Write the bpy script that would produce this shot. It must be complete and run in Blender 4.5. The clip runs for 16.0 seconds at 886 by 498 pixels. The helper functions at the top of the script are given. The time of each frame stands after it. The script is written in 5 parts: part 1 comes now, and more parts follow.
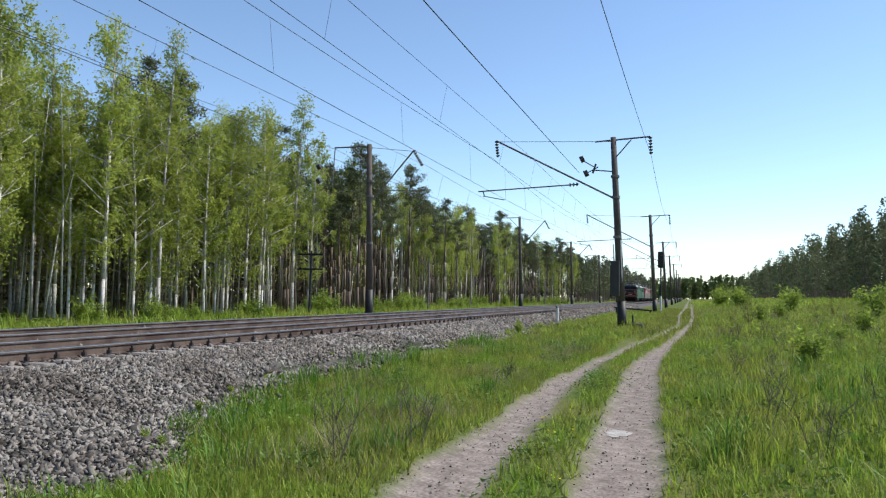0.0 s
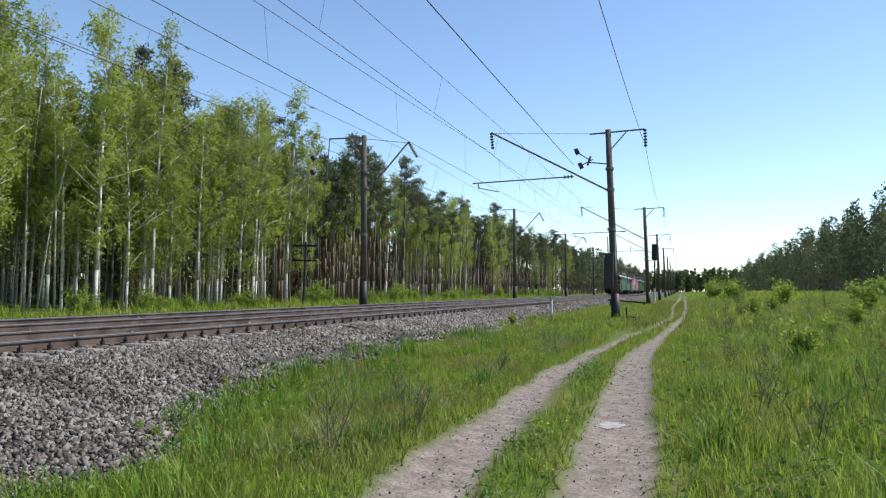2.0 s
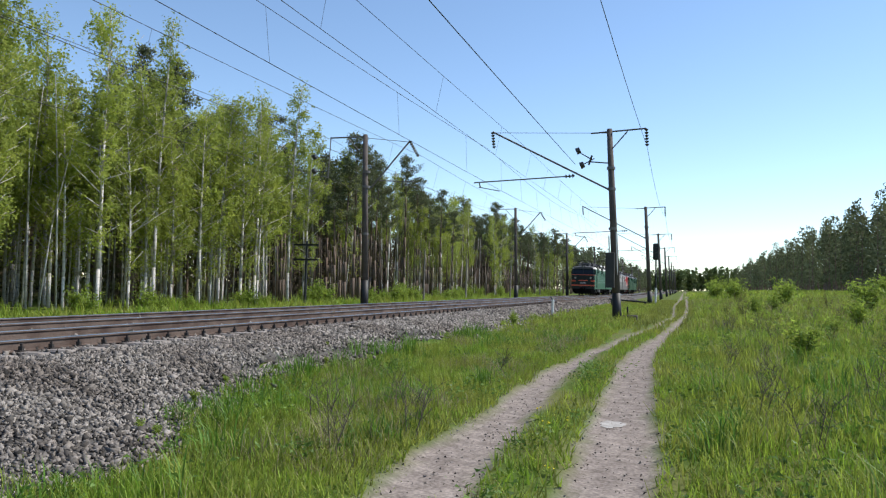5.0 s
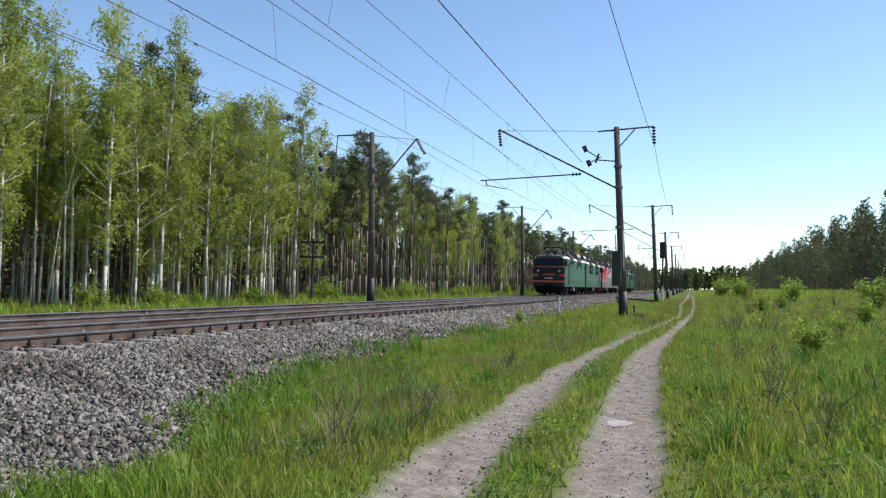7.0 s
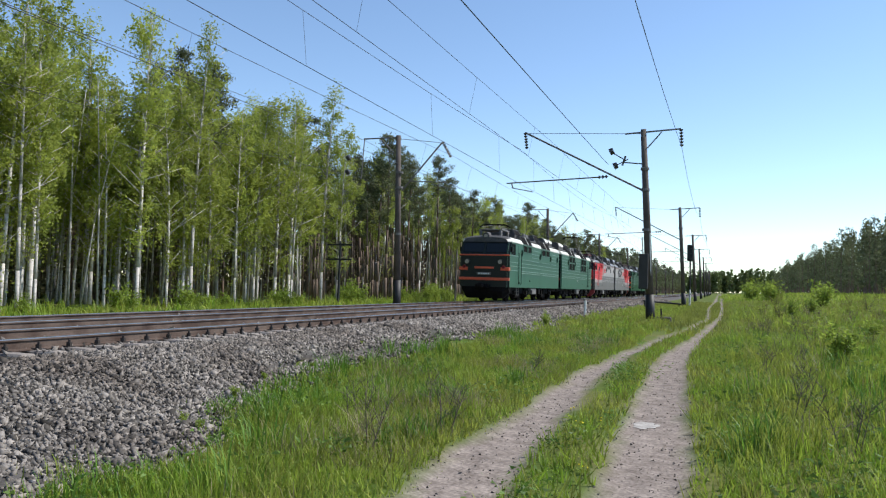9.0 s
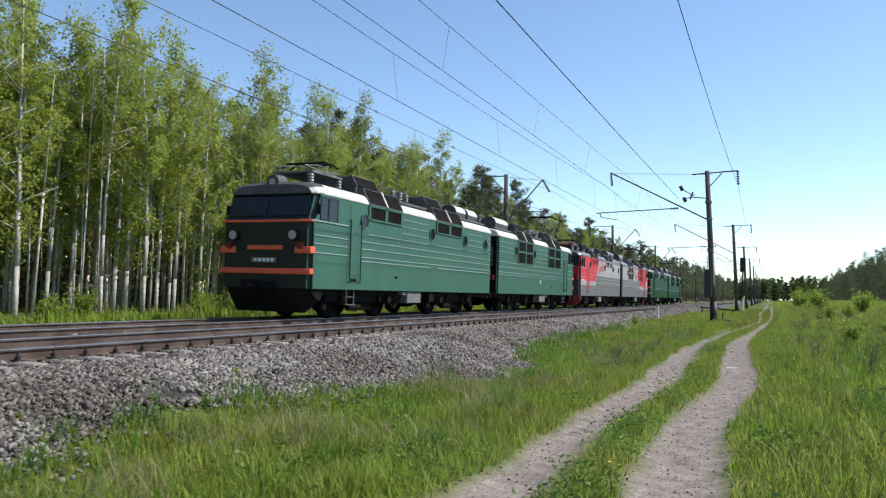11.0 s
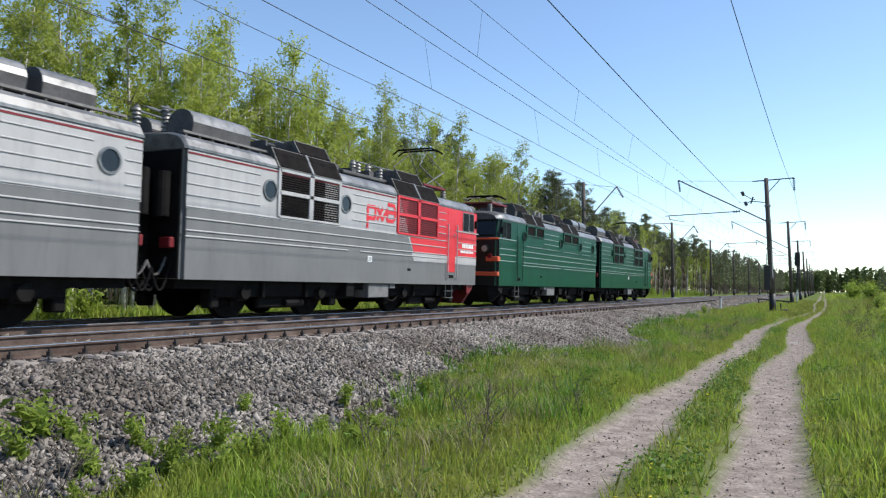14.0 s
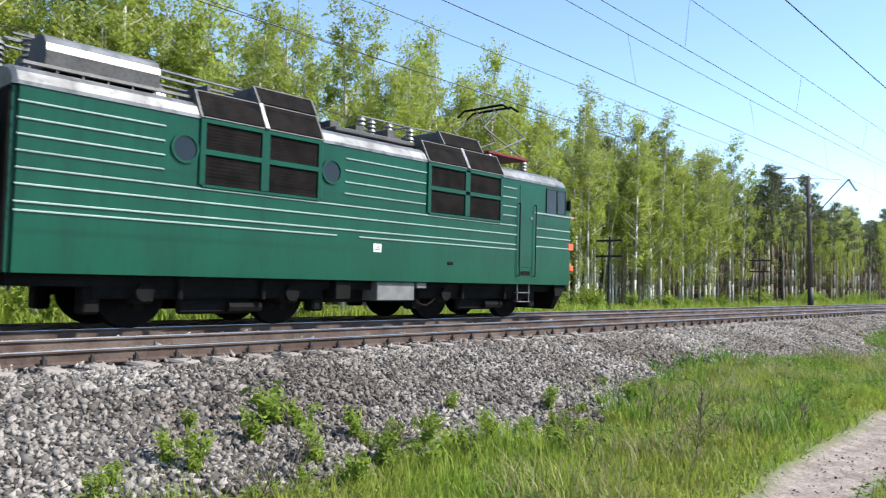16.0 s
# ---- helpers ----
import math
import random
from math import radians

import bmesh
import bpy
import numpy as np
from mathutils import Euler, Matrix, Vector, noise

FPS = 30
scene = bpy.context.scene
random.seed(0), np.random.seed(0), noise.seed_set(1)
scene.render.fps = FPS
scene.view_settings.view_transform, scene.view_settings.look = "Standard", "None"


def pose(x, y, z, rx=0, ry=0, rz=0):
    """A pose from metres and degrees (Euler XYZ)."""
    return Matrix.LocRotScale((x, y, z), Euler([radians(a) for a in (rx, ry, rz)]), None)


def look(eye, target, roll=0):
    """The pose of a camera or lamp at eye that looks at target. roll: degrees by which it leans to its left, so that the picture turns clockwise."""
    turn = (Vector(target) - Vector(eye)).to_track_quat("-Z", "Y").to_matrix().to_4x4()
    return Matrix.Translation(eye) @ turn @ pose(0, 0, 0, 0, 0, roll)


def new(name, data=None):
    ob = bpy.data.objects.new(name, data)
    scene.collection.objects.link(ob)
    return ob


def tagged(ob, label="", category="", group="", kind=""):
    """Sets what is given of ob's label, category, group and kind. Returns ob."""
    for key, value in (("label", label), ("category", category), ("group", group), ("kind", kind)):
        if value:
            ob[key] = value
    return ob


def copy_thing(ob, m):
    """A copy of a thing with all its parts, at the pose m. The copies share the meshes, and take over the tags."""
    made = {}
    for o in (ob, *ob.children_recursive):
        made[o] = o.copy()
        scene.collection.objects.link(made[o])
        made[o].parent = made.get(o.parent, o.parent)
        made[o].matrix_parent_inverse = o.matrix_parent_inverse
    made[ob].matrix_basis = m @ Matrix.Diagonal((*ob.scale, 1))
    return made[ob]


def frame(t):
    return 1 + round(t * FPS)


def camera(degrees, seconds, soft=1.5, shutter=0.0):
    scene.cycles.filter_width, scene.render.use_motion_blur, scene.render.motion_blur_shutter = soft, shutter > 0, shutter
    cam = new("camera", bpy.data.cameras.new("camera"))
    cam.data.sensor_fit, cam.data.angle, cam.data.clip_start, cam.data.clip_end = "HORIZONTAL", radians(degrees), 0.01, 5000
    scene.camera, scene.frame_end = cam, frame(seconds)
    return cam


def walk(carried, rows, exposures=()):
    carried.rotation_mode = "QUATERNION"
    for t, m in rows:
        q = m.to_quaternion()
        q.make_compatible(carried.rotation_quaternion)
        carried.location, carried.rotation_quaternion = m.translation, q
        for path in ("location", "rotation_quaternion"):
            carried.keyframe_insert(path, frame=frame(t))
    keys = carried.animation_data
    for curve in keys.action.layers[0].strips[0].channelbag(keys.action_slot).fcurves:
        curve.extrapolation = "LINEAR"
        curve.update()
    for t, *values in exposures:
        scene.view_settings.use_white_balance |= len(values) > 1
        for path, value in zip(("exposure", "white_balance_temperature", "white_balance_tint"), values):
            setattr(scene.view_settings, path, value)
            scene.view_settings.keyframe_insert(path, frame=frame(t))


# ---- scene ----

CAM_Z = 1.75
ROWS = [
    (0, 18.9, 18.3, 3.45, 1.1), (0.5, 18.9, 18.07, 3.36, 1.13), (1, 18.9, 18.04, 3.18, 1.19), (1.5, 18.9, 17.86, 3.02, 1.26),
    (2, 18.9, 17.86, 2.83, 1.27), (2.5, 18.9, 17.82, 2.85, 1.35), (3, 18.9, 17.83, 2.88, 1.33), (3.5, 18.9, 17.86, 2.78, 1.4),
    (4, 18.9, 17.87, 2.81, 1.39), (6.5, 18.9, 18.25, 2.62, 1.4), (7, 18.9, 18.43, 2.59, 1.52), (7.5, 18.9, 18.64, 2.6, 1.51),
    (8, 18.9, 19.07, 2.56, 1.56), (8.5, 18.9, 19.63, 2.6, 1.62), (9, 18.75, 20.35, 2.72, 1.7), (9.5, 16.93, 21.7, 3.07, 1.8),
    (10, 14.52, 23.16, 3.47, 1.9), (10.2, 13.31, 23.55, 3.44, 1.9), (11.3, 5.75, 23.6, 3.1, 1.6), (12.3, 0.3, 23.5, 2.88, 1.4),
    (12.5, 0.0, 23.86, 2.9, 1.48), (13, 0.0, 24.9, 2.84, 1.38), (13.5, 0.0, 26.19, 2.67, 1.29), (14, 0.0, 26.98, 2.61, 1.36),
    (14.5, 0.0, 27.58, 2.6, 1.32), (15, 0.0, 28.56, 2.7, 1.42), (15.5, 0.0, 32.02, 2.5, 1.36), (15.7, 0.0, 35.5, 2.48, 1.4),
    (16, 0.0, 42.43, 2.39, 1.5)]


def path_pose(y, yaw, pitch, roll):
    """Camera on the field path: metres along the line, degrees of turn to the left, tilt up and lean."""
    turn = pose(0, 0, 0, 0, 0, yaw) @ pose(0, 0, 0, 90 + pitch) @ pose(0, 0, 0, 0, 0, roll)
    return Matrix.Translation((0, y, CAM_Z)) @ turn


cam = camera(61.25, 16.0, 1.2, 0.08)
walk(cam, [(t, path_pose(*rest)) for t, *rest in ROWS],
     [(0, 0.34, 6500, 8), (10, 0.34, 6500, 8), (12.5, 0.4, 6500, 8), (14, 0.45, 6500, 8), (15, 0.58, 6500, 8), (15.5, 0.7, 6500, 8), (16, 0.98, 6500, 8)])

# ---- light ----
SUN_EL, SUN_AZ = radians(47), radians(58)
world = bpy.data.worlds.new("sky")
scene.world = world
world.use_nodes = True
wn = world.node_tree
sky = wn.nodes.new("ShaderNodeTexSky")
sky.sky_type, sky.sun_disc = "NISHITA", False
sky.sun_elevation, sky.sun_rotation = SUN_EL, SUN_AZ
sky.air_density, sky.dust_density, sky.ozone_density, sky.altitude = 0.92, 0.0, 2.2, 500
wn.links.new(sky.outputs["Color"], wn.nodes["Background"].inputs["Color"])
wn.nodes["Background"].inputs["Strength"].default_value = 0.158
sun_data = bpy.data.lights.new("sun", "SUN")
sun_data.energy, sun_data.angle, sun_data.color = 4.5, radians(0.6), (1.0, 0.96, 0.9)
sun = new("sun", sun_data)
sun_dir = Vector((math.sin(SUN_AZ) * math.cos(SUN_EL), math.cos(SUN_AZ) * math.cos(SUN_EL), math.sin(SUN_EL)))
sun.matrix_world = look(sun_dir * 60, (0, 0, 0))


# ---- materials ----
def material(name, base, rough=0.7, metal=0.0, vary=0.25, scale=6.0, fine=40.0, bump=0.0, tint=None, object_vary=0.0, island_vary=0.0,
             transmit=0.0, stretch=None, spec=0.5):
    """Principled surface: two scales of noise shift the base colour, fine noise gives relief."""
    m = bpy.data.materials.new(name)
    m.use_nodes = True
    nt = m.node_tree
    nodes, links = nt.nodes, nt.links
    p = nodes["Principled BSDF"]
    p.inputs["Roughness"].default_value, p.inputs["Metallic"].default_value = rough, metal
    p.inputs["Specular IOR Level"].default_value = spec
    co = nodes.new("ShaderNodeTexCoord")
    src = co.outputs["Object"]
    if stretch:
        mp = nodes.new("ShaderNodeMapping")
        mp.inputs["Scale"].default_value = stretch
        links.new(src, mp.inputs["Vector"])
        src = mp.outputs["Vector"]

    def noise_node(s, detail):
        n = nodes.new("ShaderNodeTexNoise")
        n.inputs["Scale"].default_value, n.inputs["Detail"].default_value = s, detail
        links.new(src, n.inputs["Vector"])
        return n.outputs["Fac"]

    def mix(kind, fac, a, b):
        n = nodes.new("ShaderNodeMix")
        n.data_type, n.blend_type = "RGBA", kind
        for socket, value in ((n.inputs["Factor"], fac), (n.inputs["A"], a), (n.inputs["B"], b)):
            if hasattr(value, "is_linked"):
                links.new(value, socket)
            else:
                socket.default_value = value
        return n.outputs["Result"]

    def ramp(value, lo, hi):
        n = nodes.new("ShaderNodeMapRange")
        n.inputs["From Min"].default_value, n.inputs["From Max"].default_value = lo, hi
        links.new(value, n.inputs["Value"])
        return n.outputs["Result"]

    base4 = (*base, 1)
    other = (*(tint or tuple(c * (1 - vary) for c in base)), 1)
    big, small = noise_node(scale, 4), noise_node(fine, 3)
    col = mix("MIX", ramp(big, 0.38, 0.64), base4, other)
    dark = tuple(max(0.0, 1 - vary) for _ in range(3))
    col = mix("MULTIPLY", ramp(small, 0.5, 0.75), col, (*dark, 1))
    if object_vary or island_vary:
        if object_vary:
            rnd = nodes.new("ShaderNodeObjectInfo").outputs["Random"]
        else:
            rnd = nodes.new("ShaderNodeNewGeometry").outputs["Random Per Island"]
        k = object_vary or island_vary
        col = mix("MULTIPLY", ramp(rnd, 0, 1), col, (1 - k, 1 - k, 1 - k, 1))
    links.new(col, p.inputs["Base Color"])
    if bump:
        b = nodes.new("ShaderNodeBump")
        b.inputs["Strength"].default_value, b.inputs["Distance"].default_value = bump, 0.02
        links.new(small, b.inputs["Height"])
        links.new(b.outputs["Normal"], p.inputs["Normal"])
    if transmit:
        t = nodes.new("ShaderNodeBsdfTranslucent")
        links.new(col, t.inputs["Color"])
        ms = nodes.new("ShaderNodeMixShader")
        ms.inputs["Fac"].default_value = transmit
        links.new(p.outputs["BSDF"], ms.inputs[1])
        links.new(t.outputs["BSDF"], ms.inputs[2])
        links.new(ms.outputs["Shader"], nodes["Material Output"].inputs["Surface"])
    return m


M = {}
M["soil"] = material("soil_and_thatch", (0.085, 0.13, 0.024), 0.95, vary=0.4, scale=0.6, fine=9, bump=0.6, spec=0.05, tint=(0.135, 0.14, 0.045))
# darker than the loose stones: shade of their gaps put into the bed colour
M["ballast_bed"] = material("gap_shade_stone_bed", (0.1, 0.088, 0.08), 0.95, vary=0.55, scale=1.2, fine=16, bump=1.0, tint=(0.06, 0.053, 0.048))
M["stone"] = material("crushed_stone", (0.37, 0.33, 0.295), 0.9, spec=0.2, vary=0.4, scale=0.6, fine=30, island_vary=0.9, tint=(0.22, 0.185, 0.16))
M["grass"] = material("grass_blades", (0.3, 0.45, 0.05), 0.55, vary=0.2, scale=0.45, fine=2, island_vary=0.55, transmit=0.5, tint=(0.42, 0.46, 0.08), spec=0.25)
M["grass_yellow"] = material("yellowish_grass", (0.39, 0.42, 0.09), 0.65, vary=0.3, scale=0.9, fine=4, island_vary=0.5, transmit=0.4, spec=0.2)
M["dry"] = material("dry_grass", (0.42, 0.36, 0.2), 0.8, vary=0.3, scale=0.9, fine=5, island_vary=0.4, transmit=0.3, spec=0.2)
M["birch_leaf"] = material("birch_leaves", (0.42, 0.475, 0.09), 0.6, vary=0.2, scale=0.5, fine=3, object_vary=0.3, transmit=0.6, tint=(0.36, 0.42, 0.095), spec=0.2)
M["pine_leaf"] = material("pine_needles", (0.2, 0.225, 0.11), 0.7, vary=0.3, scale=0.6, fine=4, island_vary=0.5, transmit=0.35, spec=0.2)
M["bush_leaf"] = material("bush_leaves", (0.34, 0.44, 0.075), 0.6, vary=0.25, scale=1.5, fine=6, island_vary=0.4, transmit=0.55, spec=0.2)
M["rank_grass"] = material("rank_grass", (0.17, 0.33, 0.04), 0.5, vary=0.25, scale=0.5, fine=3, island_vary=0.5, transmit=0.45, spec=0.3)
M["herb"] = material("herb_leaves", (0.2, 0.33, 0.06), 0.55, vary=0.3, scale=0.5, fine=5, island_vary=0.5, transmit=0.4, spec=0.3)
# dull brownish leaf colours hold the shade inside the wood, darkest behind the pines
M["inner_leaf"] = material("shade_toned_undergrowth", (0.27, 0.28, 0.13), 0.7, vary=0.3, scale=0.15, fine=1, island_vary=0.5, transmit=0.5, spec=0.1, tint=(0.3, 0.25, 0.16))
M["inner_dark"] = material("shade_toned_pine_undergrowth", (0.13, 0.115, 0.075), 0.8, vary=0.3, scale=0.15, fine=1, island_vary=0.5, transmit=0.3, spec=0.1, tint=(0.15, 0.115, 0.08))
M["mixed_leaf"] = material("mixed_foliage", (0.2, 0.25, 0.085), 0.7, vary=0.3, scale=0.1, fine=1, island_vary=0.5, transmit=0.3, spec=0.2)
M["birch_bark"] = material("birch_bark", (0.6, 0.56, 0.52), 0.85, vary=0.6, scale=0.5, fine=3.5, tint=(0.44, 0.4, 0.36), stretch=(1, 1, 2.2), bump=0.2, object_vary=0.3)
M["pine_bark"] = material("pine_bark", (0.15, 0.115, 0.092), 0.95, vary=0.4, scale=0.5, fine=9, bump=0.6, tint=(0.21, 0.14, 0.1), object_vary=0.35)
M["twig"] = material("dry_twigs", (0.13, 0.1, 0.075), 0.9, vary=0.3)
M["concrete"] = material("weathered_concrete", (0.08, 0.062, 0.053), 0.9, vary=0.35, scale=1.3, fine=18, bump=0.4, tint=(0.115, 0.092, 0.08))
M["tar"] = material("bitumen_coat", (0.014, 0.013, 0.013), 0.6, vary=0.3)
M["white_paint"] = material("white_paint", (0.7, 0.69, 0.66), 0.7, vary=0.2)
M["sleeper"] = material("sleeper_concrete", (0.3, 0.26, 0.23), 0.9, vary=0.3, scale=2, fine=20, bump=0.3, tint=(0.22, 0.175, 0.15), object_vary=0.25)
M["rust"] = material("rusty_rail", (0.07, 0.046, 0.037), 0.8, metal=0.0, spec=0.15, vary=0.35, scale=2, fine=25, tint=(0.13, 0.095, 0.078), bump=0.2)
M["polished"] = material("polished_rail_head", (0.42, 0.4, 0.38), 0.25, metal=0.9, vary=0.2, scale=3)
M["clip"] = material("dark_fastener", (0.05, 0.04, 0.035), 0.7, metal=0.4, vary=0.3)
M["steel"] = material("dull_steel", (0.2, 0.185, 0.175), 0.6, metal=0.5, vary=0.3, scale=4)
M["wire"] = material("wire_copper_dark", (0.06, 0.055, 0.055), 0.6, metal=0.3, vary=0.1)
M["insulator"] = material("brown_porcelain", (0.05, 0.04, 0.035), 0.3, vary=0.2)


# ---- mesh helpers ----
def finish(bm, name, mat, smooth=False):
    me = bpy.data.meshes.new(name)
    if smooth:
        for f in bm.faces:
            f.smooth = True
    bm.to_mesh(me)
    bm.free()
    for x in (mat if isinstance(mat, (list, tuple)) else [mat]):
        me.materials.append(x)
    return me


def part(name, bm, mat, parent, label="", smooth=False):
    """Links a bmesh (or a mesh that is shared) as one object under a thing."""
    me = finish(bm, name, mat, smooth) if isinstance(bm, bmesh.types.BMesh) else bm
    ob = new(name, me)
    ob.parent = parent
    if label:
        ob["label"] = label
    return ob


def empty(name, loc=(0, 0, 0)):
    ob = new(name)
    ob.location = loc
    ob.empty_display_size = 0.2
    return ob


def box(bm, x0, x1, y0, y1, z0, z1, bevel=0.0, mi=0):
    r = bmesh.ops.create_cube(bm, size=1, matrix=Matrix.LocRotScale(((x0 + x1) / 2, (y0 + y1) / 2, (z0 + z1) / 2), None, (abs(x1 - x0), abs(y1 - y0), abs(z1 - z0))))
    faces = list({f for v in r["verts"] for f in v.link_faces})
    for f in faces:
        f.material_index = mi
    if bevel:
        bmesh.ops.bevel(bm, geom=list({e for f in faces for e in f.edges}), offset=bevel, segments=1, affect="EDGES", material=mi)
    return bm


def rod(bm, a, b, r, r2=None, n=8, mi=0):
    """A tapered round bar from a to b."""
    a, b = Vector(a), Vector(b)
    d = b - a
    m = Matrix.Translation((a + b) / 2) @ d.to_track_quat("Z", "Y").to_matrix().to_4x4()
    res = bmesh.ops.create_cone(bm, cap_ends=True, segments=n, radius1=r, radius2=r if r2 is None else r2, depth=d.length, matrix=m)
    for f in {f for v in res["verts"] for f in v.link_faces}:
        f.material_index = mi
    return bm


def profile(bm, pts, y0, y1, mi=0, cap=True):
    """Sweeps an outline of (x, z) points along y."""
    a = [bm.verts.new((x, y0, z)) for x, z in pts]
    b = [bm.verts.new((x, y1, z)) for x, z in pts]
    n = len(pts)
    for i in range(n):
        f = bm.faces.new((a[i], a[(i + 1) % n], b[(i + 1) % n], b[i]))
        f.material_index = mi
    if cap:
        bm.faces.new(a).material_index = mi
        bm.faces.new(b[::-1]).material_index = mi
    return bm


def raw_mesh(name, verts, faces, mat, smooth=False):
    """A mesh straight from arrays: verts (n,3), faces (m,k) all of one size."""
    verts, faces = np.asarray(verts, np.float32), np.asarray(faces, np.int32)
    me = bpy.data.meshes.new(name)
    me.vertices.add(len(verts))
    me.vertices.foreach_set("co", verts.ravel())
    k = faces.shape[1]
    me.loops.add(faces.size)
    me.loops.foreach_set("vertex_index", faces.ravel())
    me.polygons.add(len(faces))
    me.polygons.foreach_set("loop_start", np.arange(len(faces), dtype=np.int32) * k)
    me.polygons.foreach_set("loop_total", np.full(len(faces), k, np.int32))
    if smooth:
        me.polygons.foreach_set("use_smooth", np.ones(len(faces), bool))
    me.update(calc_edges=True)
    me.materials.append(mat)
    return me


# ---- ground ----
RAIL_Z = 0.80
NEAR_X, FAR_X = -10.2, -13.51
SECTION = [(-900, 0.1), (-60, 0.25), (-26, 0.35), (-19, 0.25), (-16.6, 0.33), (-15.6, 0.4), (-8.3, 0.4), (-7.9, 0.36), (-5.6, -0.06), (-4.8, -0.04),
           (-3.0, 0), (0.2, 0), (1.2, 0.1), (4, 0.15), (9, 0.4), (15, 0.9), (22, 1.2), (60, 1.5), (900, 2)]
SX, SZ = [p[0] for p in SECTION], [p[1] for p in SECTION]
RISE_Y, RISE_Z = [30, 55, 90, 170, 420], [0, 0.34, 0.45, 0.75, 0.95]


RUT_Y = [0, 6, 9, 12, 15.5, 19, 24.7, 26.5, 28, 30.7, 34, 36, 39, 43, 46, 50, 60, 75, 87, 118, 400]
LEFT_C = [-1.9, -1.99, -2.12, -2.28, -2.22, -2.3, -2.1, -2.24, -2.26, -2.38, -2.45, -2.36, -2.22, -1.84, -1.6, -1.13, -0.55, -0.75, -0.8, -0.5, -0.5]
LEFT_H = [0.38, 0.39, 0.43, 0.4, 0.28, 0.27, 0.38, 0.44, 0.34, 0.32, 0.25, 0.21, 0.16, 0.13, 0.18, 0.08, 0.09, 0.1, 0.12, 0.14, 0.16]
RIGHT_C = [-0.36, -0.43, -0.54, -0.68, -0.82, -0.94, -0.6, -0.64, -0.72, -0.85, -0.98, -1.02, -1.03, -0.8, -0.65, -0.43, -0.02, 0.18, 0.17, 0.25, 0.3]
RIGHT_H = [0.38, 0.39, 0.39, 0.41, 0.42, 0.41, 0.39, 0.42, 0.44, 0.41, 0.38, 0.36, 0.34, 0.22, 0.19, 0.16, 0.12, 0.12, 0.13, 0.14, 0.16]


GRID = np.arange(0, 401, 0.1)
RUT_TABLE = list(zip(*[np.interp(GRID, RUT_Y, v).tolist() for v in (LEFT_C, LEFT_H, RIGHT_C, RIGHT_H)]))


def ruts(y):
    """Middle and half width of the two wheel ruts."""
    a, b, c, d = RUT_TABLE[min(4000, max(0, int(y * 10)))]
    return (a, b), (c, d)


TOE_TABLE = np.interp(GRID, [0, 3, 5.5, 8.6, 10.6, 12.8, 15, 17, 19, 21, 24, 25.6, 26.8, 29, 31, 33, 36, 40, 60, 400],
                      [-5.6, -5.5, -5.2, -5.0, -5.6, -6.3, -6.8, -6.6, -5.9, -5.3, -5.0, -5.2, -6.0, -6.6, -7.0, -6.7, -7.0, -6.7, -6.8, -6.9]).tolist()


def toe(y):
    """Where the ballast ends and the grass begins."""
    base = TOE_TABLE[min(4000, max(0, int(y * 10)))]
    return base + 0.4 * noise.noise((y * 0.35, 1.7, 0)) + 0.3 * noise.noise((y * 1.3, 4.7, 0))


def rut_gap(x, y):
    """Distance to the edge of the nearer wheel rut, below 0 inside it."""
    wob = 0.10 * noise.noise((x * 0.9, y * 0.8, 3.1)) + 0.06 * noise.noise((x * 3, y * 2.6, 8.1))
    return min(abs(x - c) - h for c, h in ruts(y)) + wob


def rut_depth(x, y):
    """1 in the middle of a bare wheel rut, 0 in the grass."""
    return min(1.0, max(0.0, 0.5 - rut_gap(x, y) / 0.16))


def ground_z(x, y):
    z = float(np.interp(x, SX, SZ))
    w = min(1.0, max(0.0, (x + 7.9) / 3.0))
    z += w * float(np.interp(y, RISE_Y, RISE_Z)) * (0.75 if x < -3 else 1.0)
    if -6 < x < 1.5:
        z -= 0.06 * rut_depth(x, y)
        z += 0.035 * noise.noise((x * 0.9, y * 0.5, 1.4))
    if x > 0.5:
        z += (0.22 * noise.noise((x * 0.2, y * 0.13, 0.4)) + 0.07 * noise.noise((x * 0.8, y * 0.6, 2.4))) * min(1, (x - 0.5) / 3)
    if -60 < x < -16.6:
        z += 0.15 * noise.noise((x * 0.15, y * 0.12, 5.4))
    return z


def sheet(name, xs, ys, mat, lift=0.0):
    v = [(x, y, ground_z(x, y) + lift) for y in ys for x in xs]
    n = len(xs)
    f = [(j * n + i, j * n + i + 1, (j + 1) * n + i + 1, (j + 1) * n + i) for j in range(len(ys) - 1) for i in range(n - 1)]
    return new(name, raw_mesh(name, v, f, mat, smooth=True))


def steps(a, b, d):
    return list(np.arange(a, b, d))


gx = [-900, -300, -100, -60, -45, -35, -30, -26, -23, -21, -19, -17.5, -16.6, -15.6, -12, -8.3, -7.9, -7.2, -6.5, -5.9] + steps(-5.6, 1.6, 0.15) + \
    [1.7, 2, 2.4, 2.8, 3.4, 4, 4.8, 5.6, 6.5, 7.5, 9, 10.5, 12, 14, 17, 20, 25, 32, 45, 60, 100, 300, 900]
gy = [-900, -300, -100, -50, -25, -10] + steps(-4, 66, 0.25) + steps(66, 120, 1.0) + steps(120, 420, 10) + [450, 600, 900, 2400]
gy = [float(v) for v in gy]


